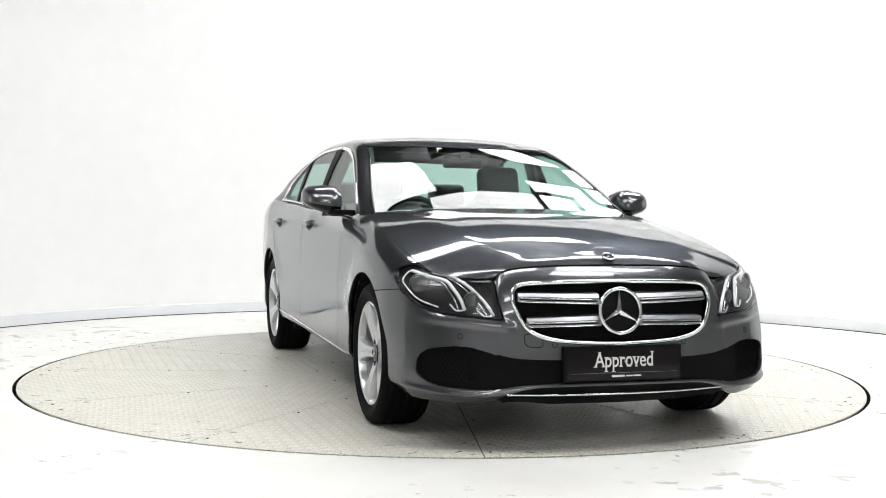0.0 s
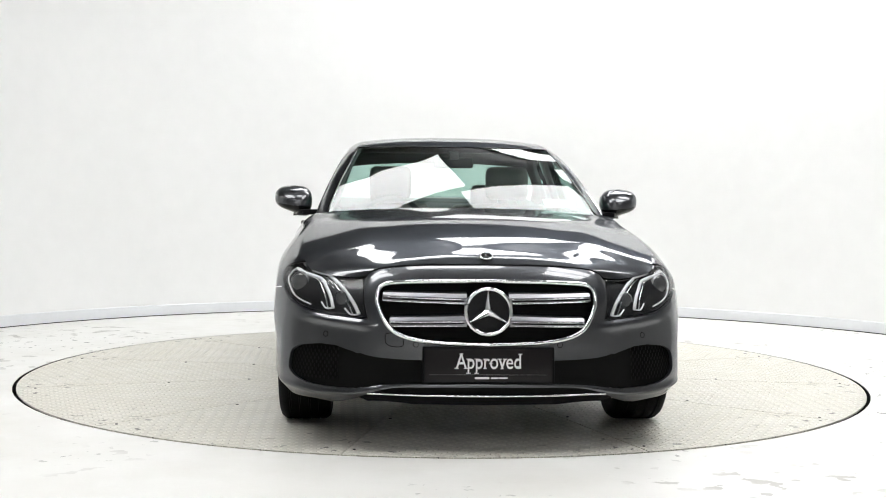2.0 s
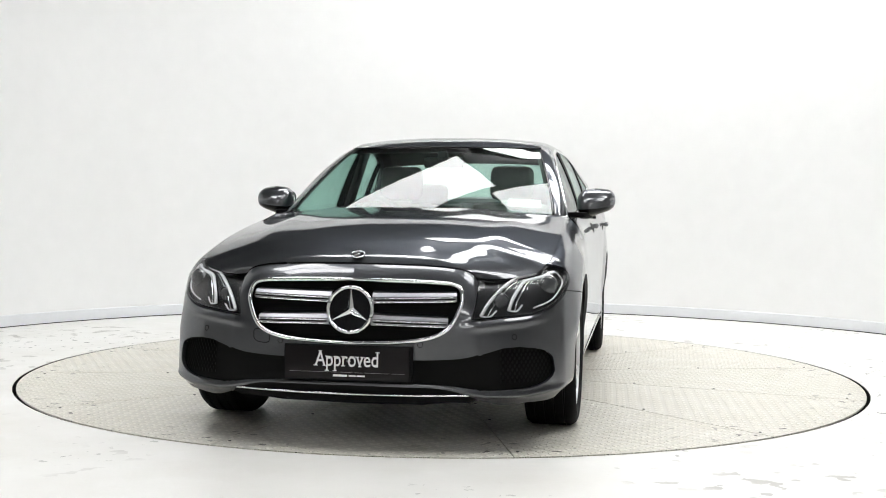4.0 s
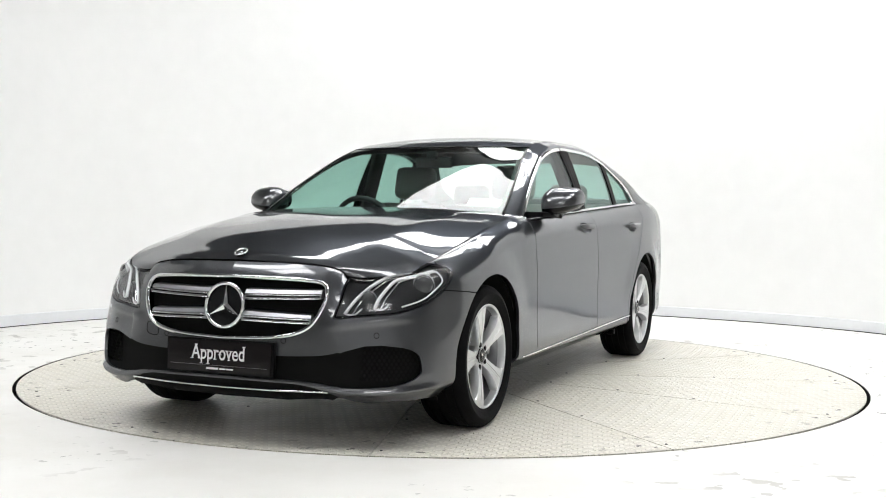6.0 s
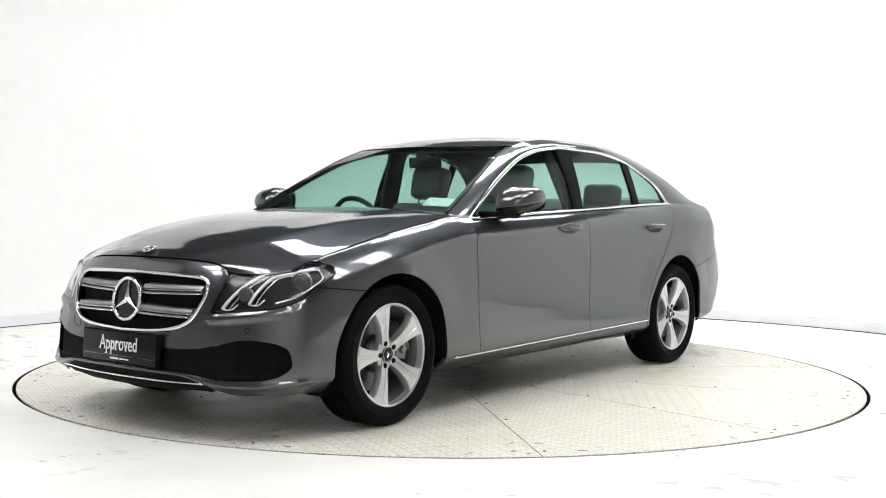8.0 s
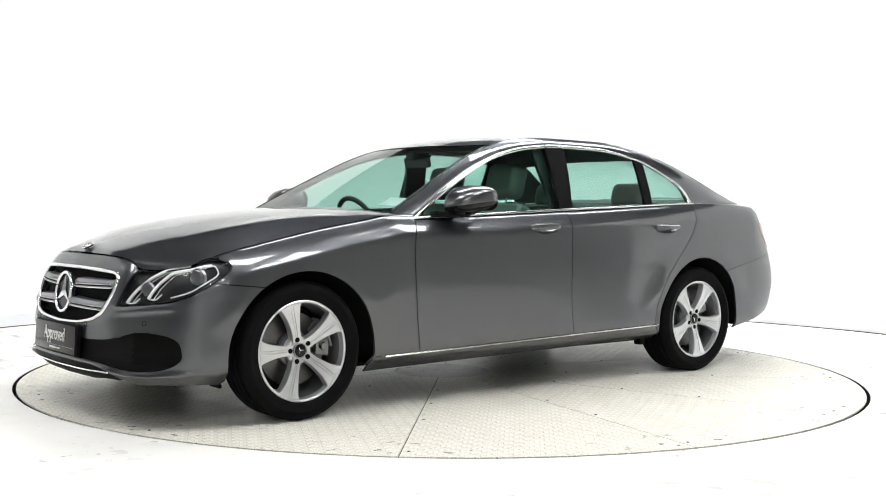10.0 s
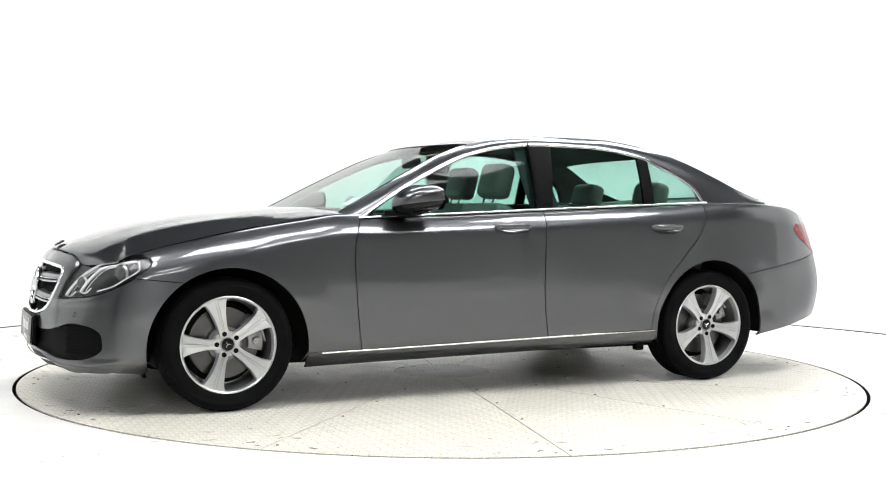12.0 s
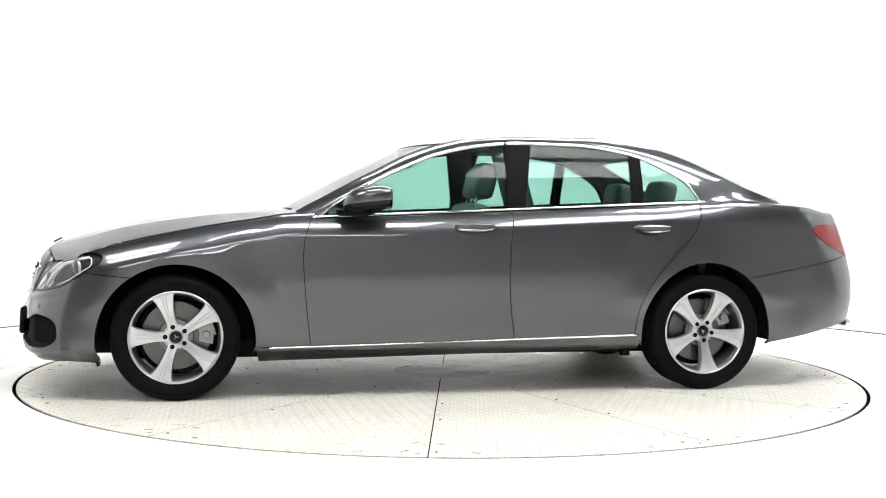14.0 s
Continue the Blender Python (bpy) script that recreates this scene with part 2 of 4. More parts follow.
TOP = pc([(0, 0.780), (0.24, 0.777), (0.38, 0.771), (0.48, 0.759), (0.53, 0.742), (0.555, 0.722), (0.62, 0.716), (float(q_of_x(2.08)), 0.736), (float(q_of_x(1.95)), 0.772),
          (float(q_of_x(1.79)), 0.812), (float(q_of_x(1.363)), 0.902), (float(q_of_x(1.07)), 0.950), (float(q_of_x(0.86)), 0.982),
          (float(q_of_x(0.4)), 0.990), (float(q_of_x(-0.3)), 1.020), (float(q_of_x(-1.465)), 1.070), (float(q_of_x(-1.8)), 1.068),
          (float(q_of_x(-2.1)), 1.050), (float(q_of_x(-2.4)), 1.022), (float(RUN[-1]), 1.018)])
LOW_SIDE = pc([(0.15, 0.18), (0.19, 0.125), (0.23, 0.072), (0.265, 0.022), (0.29, 0.011), (0.34, 0.008), (0.42, 0.0075), (0.50, 0.0055), (0.60, 0.002), (0.70, 0.0), (2, 0.0001)])
LOW_NOSE = pc([(0.15, 0.10), (0.19, 0.05), (0.215, 0.022), (0.245, 0.003), (0.270, -0.001), (0.300, -0.001), (0.36, 0.002), (0.45, 0.006), (2, 0.0061)])
LOW_TAIL = pc([(0.15, 0.22), (0.25, 0.11), (0.32, 0.05), (0.42, 0.015), (0.55, 0), (2, 0.0001)])
UP_SIDE = pc([(-0.06, 0.17), (0, 0.125), (0.015, 0.096), (0.045, 0.060), (0.08, 0.034), (0.105, 0.021), (0.125, 0.0165), (0.18, 0.010), (0.27, 0.003), (0.38, 0), (2, 0)])
UP_TAIL = pc([(-0.06, 0.19), (0, 0.150), (0.012, 0.126), (0.04, 0.110), (0.10, 0.088), (0.20, 0.055), (0.30, 0.026), (0.42, 0.004), (0.5, 0), (2, 0)])
UP_NOSE = pc([(-0.06, 0.22), (0, 0.120), (0.03, 0.092), (0.07, 0.068), (0.13, 0.042), (0.20, 0.022), (0.33, 0), (2, 0)])


# the lip that sweeps from between the lower openings down to the bumper's corners
LIP = pc([(0, 0.284), (0.34, 0.281), (0.43, 0.271), (0.52, 0.250), (0.60, 0.240), (0.72, 0.240), (0.86, 0.252), (1.05, 0.272)])


def ease(a):
    a = np.clip(a, 0, 1)
    return a * a * (3 - 2 * a)


def body(q, z, off=0.0):
    """The place on the body at q along the plan line and height z, moved out by off."""
    q, z = np.broadcast_arrays(np.asarray(q, float), np.asarray(z, float))
    a = np.abs(q)
    x, y = np.interp(a, RUN, PLAN[:, 0]), np.interp(a, RUN, PLAN[:, 1])
    tx, ty = np.interp(a, RUN, TANGENT[:, 0]), np.interp(a, RUN, TANGENT[:, 1])
    nose, tail = ease((x - 1.75) / 0.42), ease((-2.05 - x) / 0.4)
    d = TOP(a) - z
    inset = (nose * (LOW_NOSE(z) + UP_NOSE(d)) + tail * (LOW_TAIL(z) + UP_TAIL(d)) + (1 - nose - tail) * (LOW_SIDE(z) + UP_SIDE(d) * (1 - 0.5 * ease((-1.15 - x) / 0.6)))) - off
    # a crease under each headlight
    inset = inset - nose * 0.012 * np.exp(-((z - 0.522 - 0.10 * (a - 0.5)) / 0.020) ** 2) * ease((a - 0.44) / 0.12) * ease((0.98 - a) / 0.25)
    inset = inset - nose * 0.013 * np.exp(-((z - LIP(a)) / 0.014) ** 2) * ease((1.1 - a) / 0.2)
    # the wings swell gently round the wheel arches
    for cx in (1.467, -1.47):
        inset = inset - (1 - nose) * (1 - tail) * 0.011 * ease((0.60 - np.hypot(x - cx, z - 0.31)) / 0.19) * ease((z - 0.40) / 0.15)
    # inwards is the plan tangent turned by a quarter
    px, py = x - ty * inset, y - np.abs(tx) * inset
    return np.stack([px, np.where(q < 0, -py, py), z], -1)


def shoulder(x):
    return body(q_of_x(x), TOP(q_of_x(x)))


def cabin(x, z, off=0.0):
    """The leaning side of the cabin above the waistline."""
    x, z = np.broadcast_arrays(np.asarray(x, float), np.asarray(z, float))
    q = q_of_x(x)
    dz = z - TOP(q)
    y = body(q, TOP(q))[..., 1] - np.where(dz > 0, 0.27 * dz + 0.38 * dz * dz, 0.27 * dz)
    return np.stack([x, y + off, z], -1)


def inside(poly, pts):
    x, y = pts[:, 0], pts[:, 1]
    hit = np.zeros(len(pts), bool)
    for (x1, y1), (x2, y2) in zip(poly, np.roll(poly, -1, 0)):
        c = (y1 > y) != (y2 > y)
        hit ^= c & (x < (x2 - x1) * (y - y1) / (y2 - y1 + 1e-15) + x1)
    return hit


def shell(name, outer, surface, material, parent, holes=(), res=0.014, off=0.0, flange=0.014, label="", mirrored=False, shrink=0.0022):
    """A panel: the part of a surface inside an outline and outside holes, its edge turned in by flange."""
    outer = np.array(outer, float)
    holes = [np.array(h, float) for h in holes]
    if surface is body:
        # heights are taken from the shoulder line, so that the mesh runs along it
        for line in [outer, *holes]:
            line[:, 1] -= TOP(np.abs(line[:, 0]))

        def surface(q, v, lift=0.0):
            return body(q, v + TOP(np.abs(q)), lift)
    if shrink:
        area = np.sum(outer[:, 0] * np.roll(outer[:, 1], -1) - np.roll(outer[:, 0], -1) * outer[:, 1])
        e = np.roll(outer, -1, 0) - np.roll(outer, 1, 0)
        e /= np.hypot(*e.T)[:, None] + 1e-12
        outer = outer + np.stack([-e[:, 1], e[:, 0]], -1) * (shrink if area > 0 else -shrink)
    lo, hi = outer.min(0), outer.max(0)
    nx, nz = (max(2, int(math.ceil(d / res))) for d in hi - lo)
    gx, gz = np.linspace(lo[0], hi[0], nx + 1), np.linspace(lo[1], hi[1], nz + 1)
    cx, cz = np.meshgrid((gx[1:] + gx[:-1]) / 2, (gz[1:] + gz[:-1]) / 2, indexing="ij")
    c = np.stack([cx.ravel(), cz.ravel()], -1)
    keep = inside(outer, c)
    for h in holes:
        keep &= ~inside(np.array(h, float), c)
    keep = keep.reshape(nx, nz)
    count = np.zeros((nx + 1, nz + 1), int)
    for i in (0, 1):
        for j in (0, 1):
            count[i:nx + i, j:nz + j] += keep
    vx, vz = np.meshgrid(gx, gz, indexing="ij")
    pts = np.stack([vx, vz], -1)
    edge = np.argwhere((count > 0) & (count < 4))
    lines = [outer] + [np.array(h, float) for h in holes]
    s0 = np.concatenate(lines)
    s1 = np.concatenate([np.roll(l, -1, 0) for l in lines])
    sd = s1 - s0
    free = {}
    for i, j in edge:
        p = pts[i, j]
        k = np.clip(np.sum((p - s0) * sd, 1) / (np.sum(sd * sd, 1) + 1e-15), 0, 1)
        near = s0 + sd * k[:, None]
        dd = np.hypot(*(near - p).T)
        m = dd.argmin()
        if dd[m] < 2.2 * res:
            free[i, j] = near[m]
    for key, p in free.items():
        pts[key] = p
    if free:
        keys, vals = list(free), np.array(list(free.values()))
        for l in lines:
            a, b = l - np.roll(l, 1, 0), np.roll(l, -1, 0) - l
            ang = np.abs(np.arctan2(a[:, 0] * b[:, 1] - a[:, 1] * b[:, 0], np.sum(a * b, 1)))
            for corner in l[ang > radians(35)]:
                pts[keys[np.hypot(*(vals - corner).T).argmin()]] = corner
    index = -np.ones((nx + 1, nz + 1), int)
    used = count > 0
    index[used] = np.arange(used.sum())
    uv = pts[used]
    verts = list(surface(uv[:, 0], uv[:, 1], off))
    faces, seen = [], {}
    for i, j in np.argwhere(keep):
        q = [index[i, j], index[i, j + 1], index[i + 1, j + 1], index[i + 1, j]]
        faces.append(q)
        for a, b in zip(q, q[1:] + q[:1]):
            seen[a, b] = True
    if flange:
        deep = surface(uv[:, 0], uv[:, 1], off - flange)
        extra, sharp = {}, []
        for a, b in list(seen):
            if (b, a) not in seen:
                for k in (a, b):
                    if k not in extra:
                        extra[k] = len(verts)
                        verts.append(deep[k])
                faces.append([b, a, extra[a], extra[b]])
    verts = np.array(verts)
    lift = surface(uv[:1, 0], uv[:1, 1], off + 0.01)[0] - verts[0]
    first = next(f for f in faces if 0 in f)
    a, b, c = (verts[k] for k in first[:3])
    if np.dot(np.cross(b - a, c - b), lift) < 0:
        faces = [t[::-1] for t in faces]
    out = []
    for flip in ((False, True) if mirrored else (False,)):
        v = verts * (1, -1, 1) if flip else verts
        f = [t[::-1] for t in faces] if flip else faces
        ob = link_mesh(name, v, f, material, parent, label)
        ob.data.set_sharp_from_angle(angle=radians(40))
        out.append(ob)
    return out


def crown(name, mid, edge, material, parent, across=40, fx=2.0, fz=2.3, ridge=None, off=0.0, span=1.0, label="", nose=None):
    """A panel arched across the car between a middle line (x, z) and edge lines (x, y, z)."""
    n = len(mid)
    u = np.linspace(-span, span, across + 1)
    verts = []
    for i in range(n):
        a = np.abs(u)
        x = mid[i][0] + (edge[i][0] - mid[i][0]) * a ** fx
        z = mid[i][1] + (edge[i][2] - mid[i][1]) * a ** fz + off
        if ridge is not None:
            z = z + ridge(i / (n - 1), a)
        verts += list(np.stack([x, edge[i][1] * u, z], -1))
    if nose is not None:
        shift = nose(u) - np.array(verts[:across + 1])
        for i in range(20):
            for j in range(across + 1):
                verts[i * (across + 1) + j] = verts[i * (across + 1) + j] + shift[j] * (1 - i / 20) ** 3
    a, b, c = (np.array(verts[k]) for k in (0, across + 1, 1))
    turned = np.cross(b - a, c - a)[2] > 0
    faces = [(i * (across + 1) + j, (i + 1) * (across + 1) + j, (i + 1) * (across + 1) + j + 1, i * (across + 1) + j + 1) for i in range(n - 1) for j in range(across)]
    return link_mesh(name, verts, faces if turned else [f[::-1] for f in faces], material, parent, label)


# ---- the car ----
def arch(cx, cz, rx, rz, a0, a1, n=40):
    """Points on a wheel arch, angles from the front, in (q, z)."""
    w = np.radians(np.linspace(a0, a1, n))
    return [(float(q_of_x(cx + rx * math.cos(k))), cz + rz * math.sin(k)) for k in w]


def qx(pts):
    return [(float(q_of_x(x)), z) for x, z in pts]


def qy(pts):
    return [(float(q_of_y(y)), z) for y, z in pts]


def dense(pts, n=60):
    return [tuple(p) for p in curve_through(pts, n)]


def sill(x):
    return 0.297 - 0.023 * x


def waist(x):
    return 0.989 - 0.0477 * x


DLO = [(0.765, 0.955), (0.556, 1.090), (0.30, 1.225), (0.049, 1.328), (-0.208, 1.382), (-0.426, 1.400), (-0.753, 1.394), (-1.077, 1.346), (-1.269, 1.266), (-1.411, 1.165),
       (-1.465, 1.072), (-1.93, 1.064)]
RAIL = [(0.84, 0.992), (0.45, 1.198), (0.20, 1.320), (0.02, 1.382), (-0.2, 1.426), (-0.45, 1.443), (-0.85, 1.439), (-1.2, 1.390), (-1.4, 1.322), (-1.6, 1.226),
        (-1.75, 1.154), (-1.95, 1.084)]
DLO_LINE = curve_through(DLO[:11], 160)
STEP = np.linspace(0, 11, 133)
RAIL_X, RAIL_Z = pc([(i, p[0]) for i, p in enumerate(RAIL)])(STEP), pc([(i, p[1]) for i, p in enumerate(RAIL)])(STEP)
RAIL_P = cabin(RAIL_X, RAIL_Z)
RAIL_P[:, 1] -= 0.05


def rail_between(x0, x1, n):
    """The cabin's upper edge between two places along the car."""
    x = np.linspace(x0, x1, n)
    return np.stack([x, np.interp(-x, -RAIL_P[:, 0], RAIL_P[:, 1]), np.interp(-x, -RAIL_P[:, 0], RAIL_P[:, 2])], -1)


def dlo_top(x):
    return np.interp(-np.asarray(x, float), -DLO_LINE[:, 0], DLO_LINE[:, 1])


HEAD_LOW = qy([(0.505, 0.548), (0.60, 0.556)]) + qx([(2.135, 0.572), (2.05, 0.602), (1.95, 0.650)])
HEAD_TIP = qx([(1.878, 0.699), (1.848, 0.724), (1.840, 0.742), (1.850, 0.758), (1.885, 0.767)])


def scoop_oval(x):
    """The outline of the recess behind a door handle, in (q, z)."""
    q0 = float(q_of_x(x))
    return [(q0 + 0.105 * math.cos(a), 0.909 + 0.031 * math.sin(a)) for a in np.linspace(0, 2 * np.pi, 40, endpoint=False)]


def build_body(car):
    arch_f = dict(cx=1.467, cz=0.31, rx=0.405, rz=0.400)
    arch_r = dict(cx=-1.47, cz=0.31, rx=0.390, rz=0.412)
    top_nose = [(q, float(TOP(q)) - 0.004) for q in np.linspace(0, 0.56, 24)]
    head_low = dense(HEAD_LOW, 40)
    split_f = arch(a0=-14, a1=56, **arch_f)
    # front bumper with grille, intake and lower grille openings
    half = dense([(0, 0.2775), (0.34, 0.2745), (0.42, 0.265), (0.50, 0.240), (0.56, 0.216), (0.62, 0.199)], 30) + qy([(0.66, 0.193), (0.74, 0.203)]) + qx([(2.04, 0.208), (1.96, 0.202), (1.89, 0.195)]) + split_f + qx([(1.83, 0.655), (1.93, 0.664)])
    half += head_low[::-1] + [(0.535, 0.62), (0.549, 0.69), (0.556, 0.708)] + top_nose[::-1][1:]
    outline = half + [(-a, b) for a, b in half[::-1] if a > 1e-6]
    g = dense([(0, 0.450), (0.2, 0.458), (0.335, 0.478), (0.41, 0.512), (0.455, 0.578), (0.476, 0.636), (0.474, 0.668), (0.456, 0.690), (0.42, 0.700), (0.2, 0.709), (0, 0.711)], 90)
    grille = g + [(-a, b) for a, b in g[::-1] if a > 1e-6]
    k = dense([(0, 0.387), (0.30, 0.388), (0.45, 0.394), (0.55, 0.412), (0.65, 0.438)], 30) + dense([(float(q_of_y(0.70)), 0.442), (float(q_of_y(0.785)), 0.428),
               (float(q_of_y(0.828)), 0.395), (float(q_of_y(0.836)), 0.335), (float(q_of_y(0.80)), 0.290), (float(q_of_y(0.72)), 0.268), (0.60, 0.262), (0.52, 0.268), (0.44, 0.281), (0.25, 0.291), (0, 0.2915)], 60)
    intake = k + [(-a, b) for a, b in k[::-1] if a > 1e-6]
    w = dense([(0, 0.279), (0.34, 0.276), (0.42, 0.267), (0.50, 0.243), (0.545, 0.224)], 30) + [(0.50, 0.208), (0.3, 0.201), (0, 0.199)]
    lower = w + [(-a, b) for a, b in w[::-1] if a > 1e-6]
    bumper = shell("front_bumper", outline, body, PAINT, car, [grille, intake], 0.0056, label="grey metallic front bumper")[0]
    # openings' inserts
    shell("radiator_grille", [(a * 1.03, 0.58 + (b - 0.58) * 1.05) for a, b in grille], body, SEAM, car, off=-0.045, flange=0, shrink=0)
    shell("intake_mesh", [(a * 1.015, 0.36 + (b - 0.36) * 1.08) for a, b in intake], body, SEAM, car, off=-0.022, flange=0, shrink=0, label="black honeycomb lower air intake")
    shell("lower_grille", [(a * 1.02, 0.24 + (b - 0.24) * 1.1) for a, b in lower], body, BLACK, car, off=-0.012, flange=0.03, shrink=0)
    # honeycomb ribs of the intake's outer ends
    for side in (1, -1):
        bm = bmesh.new()
        for i in range(13):
            for j in range(9):
                q, z = 0.64 + i * 0.021 + (j % 2) * 0.0105, 0.30 + j * 0.0155
                if inside(np.array(k + [(0, 0.3)]), np.array([[q, z]]))[0]:
                    p = body(q * side, z, -0.016)
                    bmesh.ops.create_circle(bm, segments=6, radius=0.0085, matrix=Matrix.Translation(p) @ Matrix.Rotation(radians(62 * side), 4, "Z") @ Matrix.Rotation(radians(90), 4, "Y"), cap_ends=True)
        part("intake_honeycomb", bm, SEAM, car, smooth=False)
    # chrome grille frame and louvres
    ring = np.array(grille)
    tube("grille_frame", body(ring[:, 0], ring[:, 1], -0.003), 0.0095, CHROME, car, "bright chrome grille surround", closed=True)
    for side in (1, -1):
        for zc, reach, zr in ((0.638, 0.452, 0.646), (0.548, 0.415, 0.543)):
            bm = bmesh.new()
            rows = []
            for i in range(13):
                q = 0.09 + (reach - 0.09) * i / 12
                z = zc + (zr - zc) * i / 12
                hgt = 0.026 - 0.006 * i / 12
                row = []
                for dz, o in ((hgt, -0.042), (hgt * 0.8, -0.010), (hgt * 0.15, -0.003), (0.0, -0.010), (-hgt * 0.25, -0.002), (-hgt * 0.8, -0.005), (-hgt, -0.042)):
                    row.append(bm.verts.new(body(q * side, z + dz, o + 0.003)))
                rows.append(row)
            for a, b in zip(rows, rows[1:]):
                for m in range(6):
                    bm.faces.new((a[m], a[m + 1], b[m + 1], b[m]) if side > 0 else (b[m], b[m + 1], a[m + 1], a[m]))
            bm.faces.new(rows[-1])
            bar = part("grille_louvre", bm, SATIN, car, "satin silver twin grille louvre")
            line = [body((0.10 + (reach - 0.105) * i / 12) * side, zc + (zr - zc) * i / 12 - 0.003, 0.001) for i in range(13)]
            tube("louvre_edge", line, 0.0021, CHROME, bar)
            line = [body((0.10 + (reach - 0.105) * i / 12) * side, zc + (zr - zc) * i / 12 - 0.019, 0.000) for i in range(13)]
            tube("louvre_edge", line, 0.0021, CHROME, bar)
            line = [body((0.10 + (reach - 0.105) * i / 12) * side, zc + (zr - zc) * i / 12 - 0.009, 0.0005) for i in range(13)]
            tube("louvre_slit", line, 0.0030, SEAM, bar)
    # round emblem: a ring with three points
    emblem = new("grille_emblem")
    emblem.parent = car
    emblem.matrix_local = pose(2.284, 0, 0.588, 0, -8, 0)
    w = np.linspace(0, 2 * np.pi, 64, endpoint=False)
    tube("ring", np.stack([0 * w, 0.094 * np.cos(w), 0.094 * np.sin(w)], -1), 0.0085, CHROME, emblem, closed=True)
    star_shape("points", emblem, 0.090, 0.016, 0.012, CHROME)
    bm = bmesh.new()
    bmesh.ops.create_cone(bm, cap_ends=True, segments=48, radius1=0.098, radius2=0.093, depth=0.012, matrix=pose(-0.012, 0, 0, 0, 90, 0))
    part("backing", bm, GLOSS_BLACK, emblem)
    # bumper details
    line = [body(q, 0.2415 + 0.004 * (abs(q) / 0.5) ** 2, 0.004) for q in np.linspace(-0.50, 0.50, 40)]
    tube("bumper_trim_strip", line, 0.0045, CHROME, car, "thin chrome strip")
    cover = dense([(-0.405, 0.498), (-0.372, 0.488), (-0.352, 0.47), (-0.352, 0.448), (-0.375, 0.44), (-0.41, 0.444), (-0.428, 0.46), (-0.43, 0.49), (-0.405, 0.498)], 40)
    tube("tow_eye_cover", [body(a, b, 0.0002) for a, b in cover], 0.0017, SEAM, car, closed=True)
    for y in (-0.30, 0.30, -0.70, 0.70):
        c = [body(y + 0.011 * math.cos(a), 0.452 + (0.03 if abs(y) > 0.5 else 0) + 0.011 * math.sin(a), 0.0005) for a in np.linspace(0, 2 * np.pi, 20, endpoint=False)]
        tube("parking_sensor", c, 0.0014, SEAM, car, closed=True)
    # wings, doors, quarters and rear bumper, both sides
    seam_a = [(0.768, 0.953), (0.805, 0.85), (0.815, 0.748), (0.808, 0.617), (0.79, 0.42), (0.773, sill(0.773))]
    seam_b = [(-0.341, waist(-0.341)), (-0.318, 0.80), (-0.312, 0.615), (-0.322, 0.45), (-0.342, sill(-0.342))]
    seam_c = [(-1.440, waist(-1.44)), (-1.430, 0.985), (-1.400, 0.91), (-1.270, 0.762), (-1.128, 0.600), (-1.060, 0.45), (-1.035, sill(-1.035))]
    sa, sb, sc = (dense(qx(s), 40) for s in (seam_a, seam_b, seam_c))

    def along(x0, x1, fn, n=30):
        return [(float(q_of_x(x)), float(fn(x))) for x in np.linspace(x0, x1, n)]

    def top(x):
        return TOP(q_of_x(x)) - 0.002
    wing = HEAD_TIP + along(1.93, 0.80, top, 60) + along(0.80, 0.74, lambda x: 0.984, 4) + sa
    wing += along(0.79, 1.06, sill, 10) + arch(a0=192, a1=56, **arch_f) + qx([(1.83, 0.655), (1.93, 0.664)])
    shell("front_wing", wing, body, PAINT, car, mirrored=True, res=0.0105, label="grey metallic front wing")
    fd = along(0.768, -0.341, waist) + sb + along(-0.342, 0.773, sill) + sa[::-1]
    doors_f = shell("front_door", fd, body, PAINT, car, [scoop_oval(-0.115)], mirrored=True, res=0.0125, label="closed grey metallic front door")
    rd = along(-0.341, -1.44, waist) + sc + along(-1.035, -0.342, sill, 20) + sb[::-1]
    doors_r = shell("rear_door", rd, body, PAINT, car, [scoop_oval(-1.135)], mirrored=True, res=0.0125, label="closed grey metallic rear door")
    quarter = along(-1.44, -2.44, top, 50) + [(float(RUN[-1]), 1.008), (float(RUN[-1]), 0.70)] + along(-2.45, -1.72, lambda x: 0.634 - 0.17 * (x + 1.71), 20)
    quarter += arch(a0=128, a1=-8, **arch_r) + sc[::-1]
    shell("rear_quarter", quarter, body, PAINT, car, mirrored=True, label="grey metallic rear quarter panel")
    rb = along(-1.72, -2.45, lambda x: 0.634 - 0.17 * (x + 1.71), 20) + [(float(RUN[-1]), 0.70), (float(RUN[-1]), 0.30)] + along(-2.5, -1.87, lambda x: 0.262 - 0.17 * (x + 1.87), 20) + arch(a0=188, a1=128, **arch_r)
    shell("rear_bumper", rb, body, PAINT, car, mirrored=True, label="grey metallic rear bumper")
    rocker = along(1.06, -1.07, sill, 40) + along(-1.07, 1.04, lambda x: sill(x) - 0.088, 40)
    shell("side_skirt", rocker, body, PAINT, car, mirrored=True, off=-0.004, label="grey metallic side skirt")
    for flip in (1, -1):
        line = [body(q_of_x(x), sill(x) - 0.004, 0.005) * (1, flip, 1) for x in np.linspace(0.99, -1.06, 60)]
        tube("sill_strip", line, 0.0042, CHROME, car, "slim chrome sill strip", flat=1.0)
    # dark sheet in place of the joints' shade, then arch liners and floor pan
    cav = along(1.9, -2.0, lambda x: TOP(q_of_x(x)) - 0.03, 80) + along(-2.0, -1.9, lambda x: 0.4, 3)
